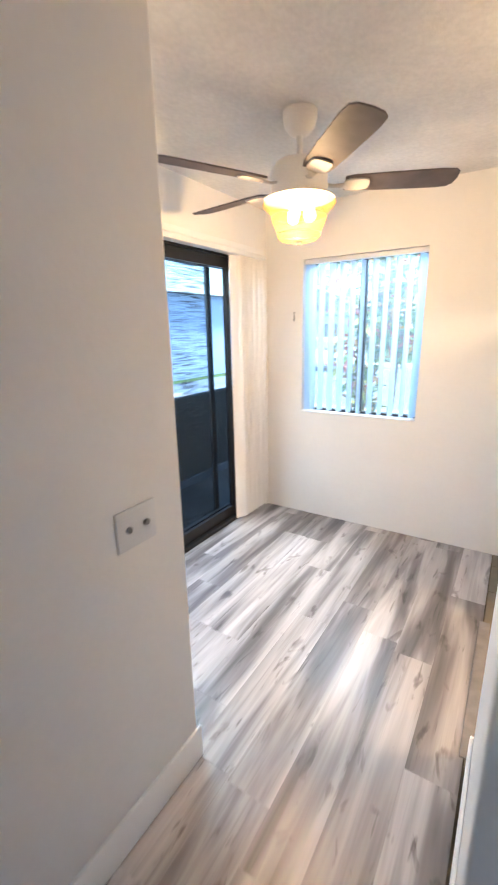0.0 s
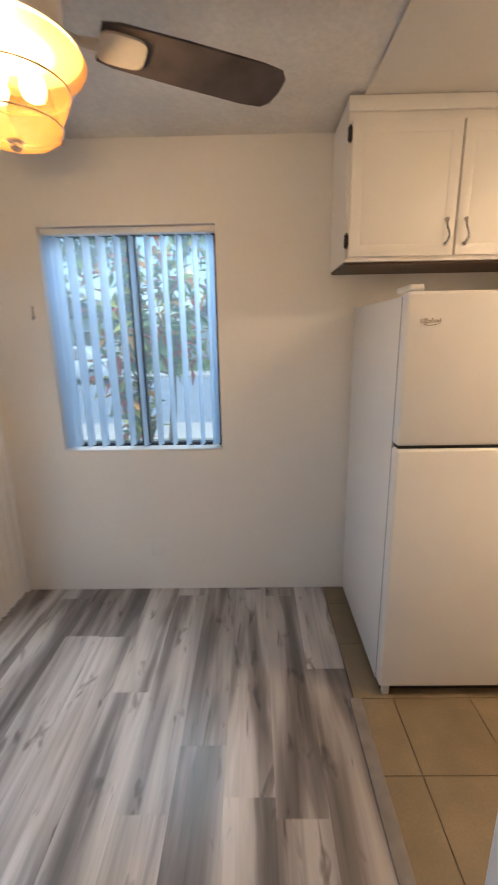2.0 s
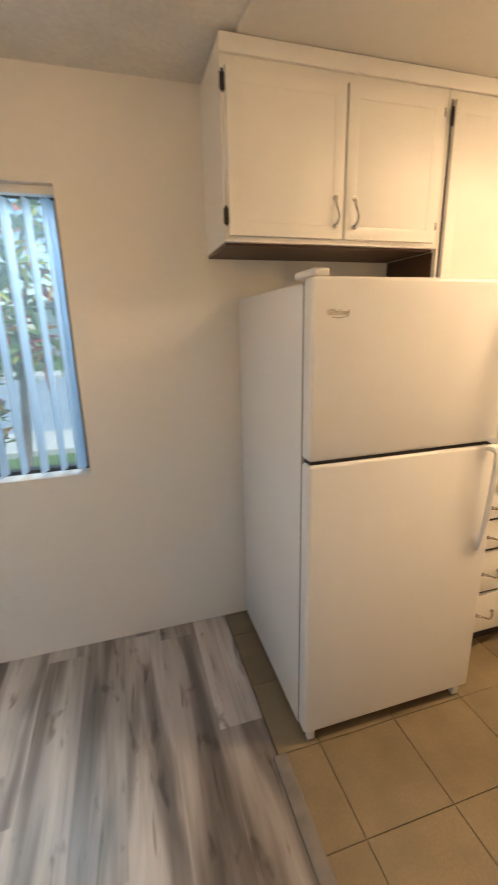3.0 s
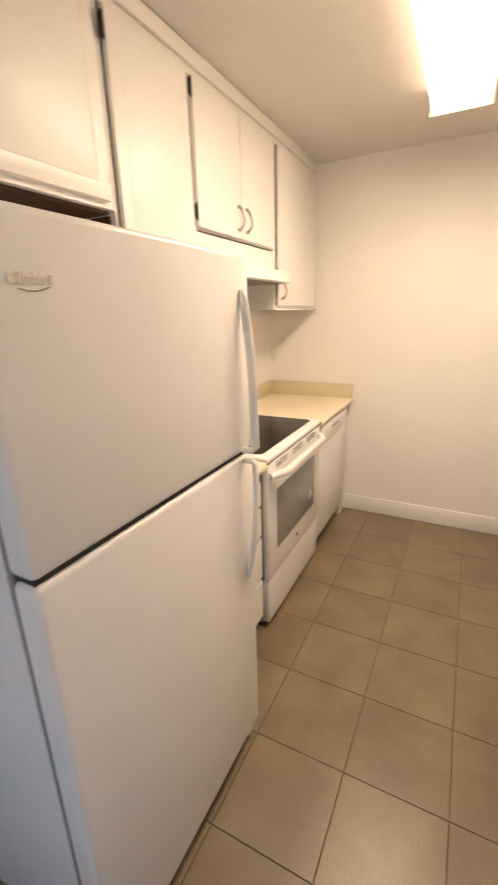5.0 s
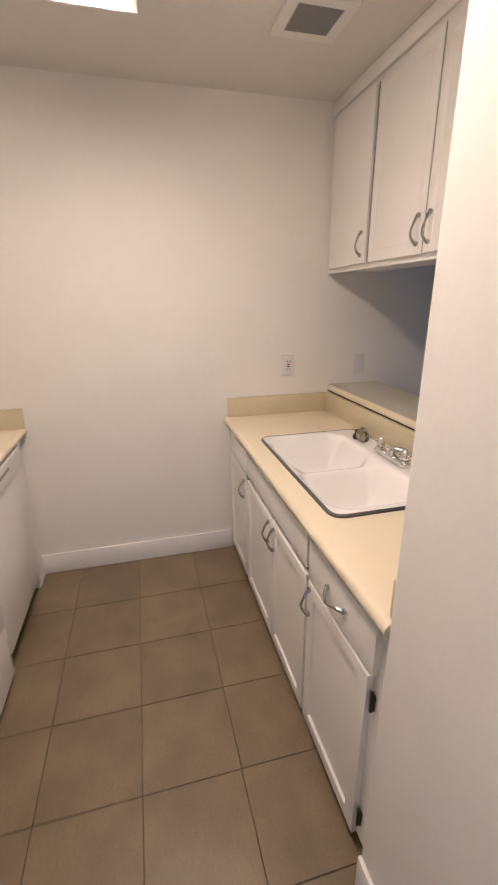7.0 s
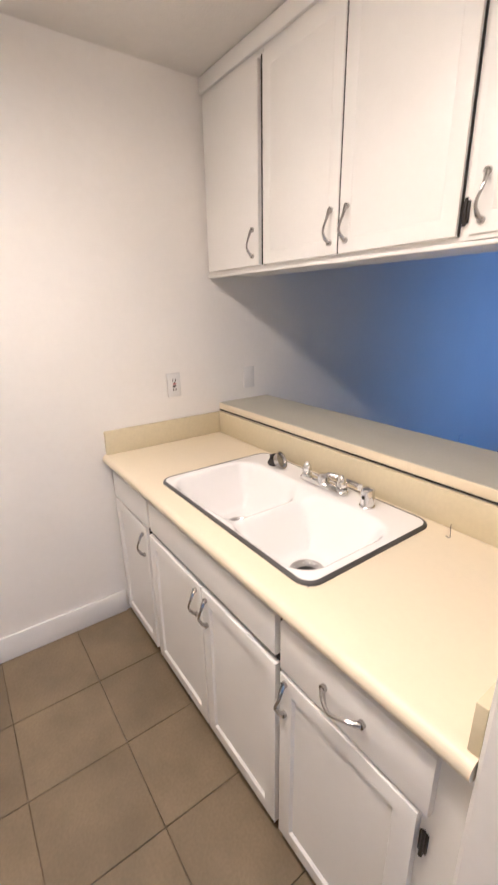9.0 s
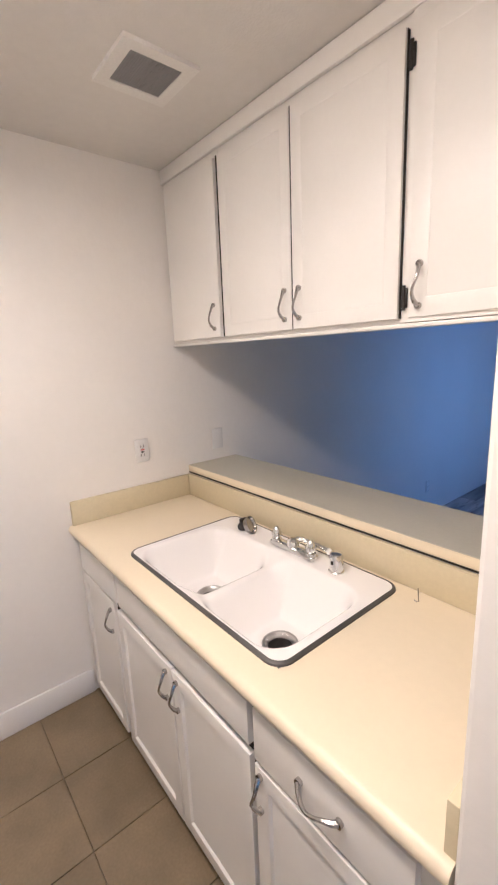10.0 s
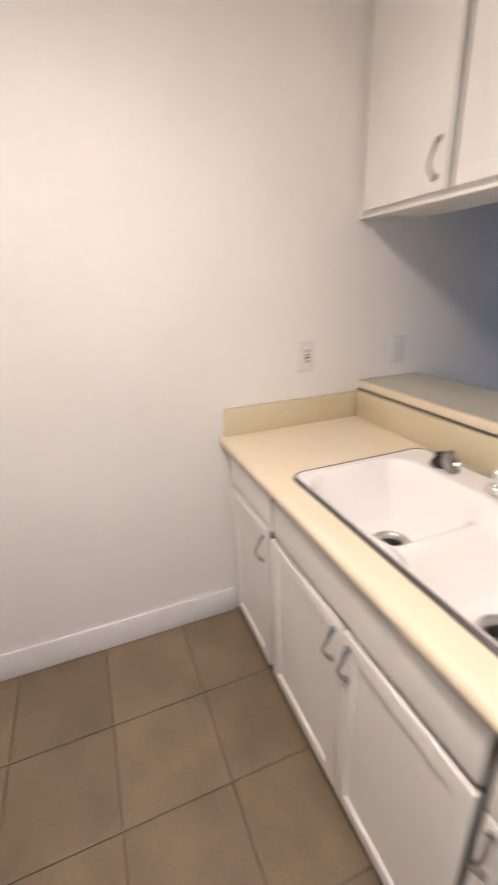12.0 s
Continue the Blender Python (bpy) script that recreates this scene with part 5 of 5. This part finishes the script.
def tree(name, at, height, trunk_r, crowns, material, leaf_n, leaf_size, label, lean=(0, 0), seed=1):
    rng = random.Random(seed)
    root = thing(name, at, label, "tree")
    b = bmesh.new()
    x_, y_, z_ = at
    tube(b, [(x_ + lean[0] * u + 0.03 * math.sin(5 * u), y_ + lean[1] * u, z_ + height * 0.75 * u) for u in (0, 0.25, 0.5, 0.75, 1)], [trunk_r, trunk_r * 0.85, trunk_r * 0.7, trunk_r * 0.5, trunk_r * 0.3], 10)
    top = Vector((x_ + lean[0], y_ + lean[1], z_ + height * 0.7))
    for cc, _ in crowns:
        e = Vector((x_, y_, z_)) + Vector(cc)
        tube(b, [top * 0.75 + Vector((x_, y_, z_)) * 0.25, (top + e) / 2, e], [trunk_r * 0.4, trunk_r * 0.25, trunk_r * 0.08], 6)
    part("trunk", b, M_BARK, root)
    b = bmesh.new()
    for cc, rr in crowns:
        leaves(b, Vector((x_, y_, z_)) + Vector(cc), rr, leaf_n, leaf_size, rng)
    me = bpy.data.meshes.new("crown")
    b.to_mesh(me)
    b.free()
    me.materials.append(material)
    ob = new("crown", me)
    ob.parent = root
    ob.matrix_parent_inverse = Matrix.Translation(-root.location)


tree("croton_tree", (-1.15, 5.3, -0.2), 2.6, 0.05,
     [((-0.15, 0.0, 2.1), (0.5, 0.4, 0.5)), ((0.35, 0.1, 2.5), (0.5, 0.4, 0.45)), ((-0.35, 0.1, 1.6), (0.3, 0.3, 0.5)), ((0.2, 0, 1.75), (0.35, 0.3, 0.35)), ((-0.25, 0.1, 1.0), (0.2, 0.2, 0.35))],
     M_CROTON, 150, 0.2, "small garden tree with red, yellow and green leaves", (0.25, 0.05), 3)
tree("cypress_tree", (-6.6, 24.5, -0.1), 7.0, 0.2, [((0, 0, 1.5 + 0.9 * k), (0.9 - 0.1 * k, 0.9 - 0.1 * k, 1.0)) for k in range(7)], M_LEAF, 260, 0.4, "tall dark green cypress across the street", (0, 0), 4)
tree("street_tree", (-12.5, 27, -0.1), 9.0, 0.3, [((-1.5, 0, 7), (2.4, 2, 1.6)), ((1.4, 0.5, 8), (2.4, 2, 1.8)), ((0, -0.5, 9.4), (2.2, 2, 1.5)), ((3, 0, 6.6), (1.6, 1.6, 1.2))], M_LEAF, 380, 0.5, "broad street tree with open crown", (0.3, 0), 5)
tree("street_tree", (-1.5, 28, -0.1), 9.5, 0.3, [((-1.6, 0, 7.5), (2.2, 2, 1.5)), ((1.4, 0.5, 8.3), (2.4, 2, 1.7)), ((0, -0.5, 9.8), (2.3, 2, 1.4)), ((3, 0, 6.9), (1.6, 1.6, 1.2))], M_LEAF, 380, 0.5, "broad street tree with open crown", (0.3, 0), 6)

rng = random.Random(9)
b = bmesh.new()
for k in range(40):
    leaves(b, (-22 + k * 0.95, 22.0 + rng.uniform(-0.3, 0.3), 0.35), (0.7, 0.5, 0.55), 70, 0.22, rng)
me = bpy.data.meshes.new("hedge")
b.to_mesh(me)
b.free()
me.materials.append(M_HEDGE)
tagged(new("hedge", me), "low hedge with pink and red flowers across the street", "hedge", kind="stuff")


def house(at, w, d, h, label, siding=M_STUCCO, pitch=0.2):
    x_, y_, z_ = at
    root = thing("house", at, label, "house")
    b = bmesh.new()
    box(b, x_ - w / 2, x_ + w / 2, y_, y_ + d, z_, z_ + h)
    part("wall", b, siding, root, soft=False)
    b = bmesh.new()
    o = 0.5
    vs = [b.verts.new(q) for q in ((x_ - w / 2 - o, y_ - o, z_ + h), (x_ + w / 2 + o, y_ - o, z_ + h), (x_ + w / 2 + o, y_ + d + o, z_ + h), (x_ - w / 2 - o, y_ + d + o, z_ + h), (x_, y_ - o, z_ + h + w * pitch), (x_, y_ + d + o, z_ + h + w * pitch))]
    for q in ((0, 4, 5, 3), (1, 2, 5, 4), (0, 1, 4), (3, 5, 2), (0, 3, 2, 1)):
        b.faces.new([vs[i] for i in q])
    part("roof", b, M_ROOF, root, soft=False)
    b = bmesh.new()
    tube(b, [(x_ - w / 2 - o, y_ - o - 0.03, z_ + h), (x_, y_ - o - 0.03, z_ + h + w * pitch), (x_ + w / 2 + o, y_ - o - 0.03, z_ + h)], 0.12, 4)
    part("fascia", b, M_TRIM, root)
    for k in (-0.25, 0.25):
        b = bmesh.new()
        box(b, x_ + k * w - 0.7, x_ + k * w + 0.7, y_ - 0.06, y_ + 0.02, z_ + 0.9, z_ + 2.1, 0.02)
        wn = part("window", b, M_TRIM, root)
        b = bmesh.new()
        box(b, x_ + k * w - 0.6, x_ + k * w + 0.6, y_ - 0.08, y_ - 0.05, z_ + 1.0, z_ + 2.0)
        part("pane", b, M_OVENGLASS, wn)


house((0.8, 30, -0.1), 11, 8, 2.9, "pale single-storey house with gabled roof across the street")
house((-15, 31, -0.1), 12, 8, 2.9, "pale single-storey house with gabled roof across the street")
house((-17.5, 10.2, -0.2), 14, 9, 3.1, "blue-grey neighbouring house beyond the driveway", M_BLUEWALL, 0.05)
tree("garden_tree", (-13.0, 8.6, -0.2), 7.5, 0.2, [((-0.8, -1.5, 5.6), (1.6, 1.9, 1.1)), ((0.6, 1.2, 6.4), (1.6, 2.0, 1.2)), ((0, -0.4, 7.4), (1.5, 1.8, 1.0)), ((0.3, 3.2, 5.9), (1.3, 1.5, 0.9))], M_LEAF, 260, 0.36, "tall leafy tree beyond the driveway", (0.2, 0.2), 12)
tree("garden_tree", (-8.0, 17.5, -0.2), 5.0, 0.14, [((-0.5, 0, 3.6), (1.3, 1.3, 1.0)), ((0.7, 0.3, 4.2), (1.3, 1.2, 1.0)), ((0, -0.6, 4.9), (1.1, 1.1, 0.8))], M_LEAF, 320, 0.28, "leafy tree beyond the patio", (0.2, 0), 8)
bm = bmesh.new()
box(bm, -2.75, XW - 0.151, 0.2, 4.6, 2.55, 2.65)
setting("patio_soffit", bm, M_STUCCO, "painted soffit above the patio", "ceiling")


def car(at, paint, label):
    """A parked saloon lying along x, wheels on z of at."""
    x_, y_, z_ = at
    root = thing("car", at, label, "car")

    def hull(prof, w0, w1):
        b_ = bmesh.new()
        sides = []
        for sgn in (-1, 1):
            sides.append([b_.verts.new((x_ + px, y_ + sgn * (w0 if pz < 0.95 else w1), z_ + pz)) for px, pz in prof])
        n = len(prof)
        for k in range(n):
            b_.faces.new((sides[0][k], sides[0][(k + 1) % n], sides[1][(k + 1) % n], sides[1][k]))
        b_.faces.new(sides[0])
        b_.faces.new(list(reversed(sides[1])))
        bmesh.ops.bevel(b_, geom=list(b_.edges), offset=0.04, segments=2, profile=0.5, affect="EDGES")
        return b_

    body = part("body", hull([(-2.2, 0.25), (-2.25, 0.55), (-2.1, 0.8), (-1.25, 0.93), (1.55, 0.94), (2.15, 0.85), (2.22, 0.5), (2.15, 0.25)], 0.88, 0.86), paint, root)
    part("cabin", hull([(-1.15, 0.93), (-0.45, 1.40), (0.85, 1.42), (1.6, 0.95)], 0.84, 0.66), paint, root)
    for sgn in (-1, 1):
        for xa, xb, ta, tb in ((-0.85, 0.12, -0.38, 0.12), (0.2, 1.25, 0.2, 0.75)):
            b_ = bmesh.new()
            v = [(xa, 0.852, 0.98), (xb, 0.852, 0.98), (tb, 0.70, 1.34), (ta, 0.70, 1.34)]
            outer = [b_.verts.new((x_ + p[0], y_ + sgn * p[1], z_ + p[2])) for p in v]
            inner = [b_.verts.new((x_ + p[0], y_ + sgn * (p[1] - 0.03), z_ + p[2])) for p in v]
            b_.faces.new(outer)
            b_.faces.new(list(reversed(inner)))
            for k in range(4):
                b_.faces.new((outer[k], inner[k], inner[(k + 1) % 4], outer[(k + 1) % 4]))
            part("window", b_, M_OVENGLASS, body, "grey tinted car window")
        for wx in (-1.4, 1.35):
            b_ = bmesh.new()
            tube(b_, [(x_ + wx, y_ + sgn * q, z_ + 0.31) for q in (0.70, 0.72, 0.87, 0.89)], [0.28, 0.31, 0.31, 0.28], 24)
            wheel = part("tyre", b_, M_TYRE, root)
            b_ = bmesh.new()
            tube(b_, [(x_ + wx, y_ + sgn * q, z_ + 0.31) for q in (0.88, 0.897)], [0.19, 0.17], 20)
            part("rim", b_, M_STEEL, wheel)


car((-7.6, 17.8, -0.2), M_CARPALE, "pale silver car parked along the far kerb")


# ---- floor pieces ----
def pieces(name, cells, parent, material, z0, z1, bevel):
    """One object per cell (x0, x1, y0, y1); alike sizes share a mesh, cut about its own centre."""
    cache = {}
    for x0, x1, y0, y1 in cells:
        key = (round(x1 - x0, 3), round(y1 - y0, 3))
        if key not in cache:
            w, d = key[0] / 2, key[1] / 2
            b = bmesh.new()
            lo = [b.verts.new(q) for q in ((-w, -d, z0), (w, -d, z0), (w, d, z0), (-w, d, z0))]
            mi = [b.verts.new(q) for q in ((-w, -d, z1 - bevel), (w, -d, z1 - bevel), (w, d, z1 - bevel), (-w, d, z1 - bevel))]
            hi = [b.verts.new(q) for q in ((-w + bevel, -d + bevel, z1), (w - bevel, -d + bevel, z1), (w - bevel, d - bevel, z1), (-w + bevel, d - bevel, z1))]
            b.faces.new(hi)
            for k in range(4):
                j = (k + 1) % 4
                b.faces.new((lo[k], lo[j], mi[j], mi[k]))
                b.faces.new((mi[k], mi[j], hi[j], hi[k]))
            cache[key] = mesh_of(name, b, material)
        ob = new(name, cache[key])
        ob.parent = parent
        ob.location = ((x0 + x1) / 2, (y0 + y1) / 2, 0)


def clip(a0, a1, lo, hi):
    return max(a0, lo), min(a1, hi)


vinyl = thing("floor_vinyl", (-0.7, 1.5, 0), "grey wood-look vinyl plank floor", "floor", kind="structure")
vinyl.location = (0, 0, 0)
rng = random.Random(21)
cells = []
PW, PL = 0.181, 1.22
k = 0
x = 0.248
while x > XD + 0.027:
    xa, xb = max(x - PW, XD + 0.027), x
    spans = [(xa, xb, -3.2, 3.37)] if xa > XL else [(xa, xb, 1.116, 3.37)]
    if xa < XL < xb:
        spans.append((XL, xb, -3.2, 1.115))
    for xa, xb, ya, yb in spans:
        y = ya - rng.uniform(0, PL)
        while y < yb:
            c, d = clip(y, y + PL, ya, yb)
            if d - c > 0.02:
                cells.append((xa + 0.0001, xb - 0.0001, c + 0.0001, d - 0.0001))
            y += PL
    x -= PW
x = 0.248
while x < XE:
    xa, xb = x, min(x + PW, XE)
    y = -3.2 - rng.uniform(0, PL)
    while y < 0.84:
        c, d = clip(y, y + PL, -3.2, 0.84)
        if d - c > 0.02:
            cells.append((xa + 0.0006, xb - 0.0006, c + 0.0006, d - 0.0006))
        y += PL
    x += PW
pieces("plank", cells, vinyl, M_PLANK, -0.007, 0.0, 0.0004)

tiles = thing("floor_tiles", (0, 0, 0), "beige ceramic floor tiles with brown grout", "floor", kind="structure")
cells = []
TP = 0.3337
for i in range(-1, 8):
    for j in range(-4, 4):
        a, c = clip(0.424 + i * TP, XE if i == 7 else 0.424 + (i + 1) * TP, 0.252, XE)
        e, f = clip(2.530 + j * TP, 2.530 + (j + 1) * TP, 1.0 if 0.424 + i * TP > SX1 - 0.3 else SY1 - 0.02, YN)
        if c - a > 0.02 and f - e > 0.02:
            cells.append((a + 0.0014, c - 0.0014, e + 0.0014, f - 0.0014))
pieces("tile", cells, tiles, M_TILE, -0.0075, 0.0, 0.0009)
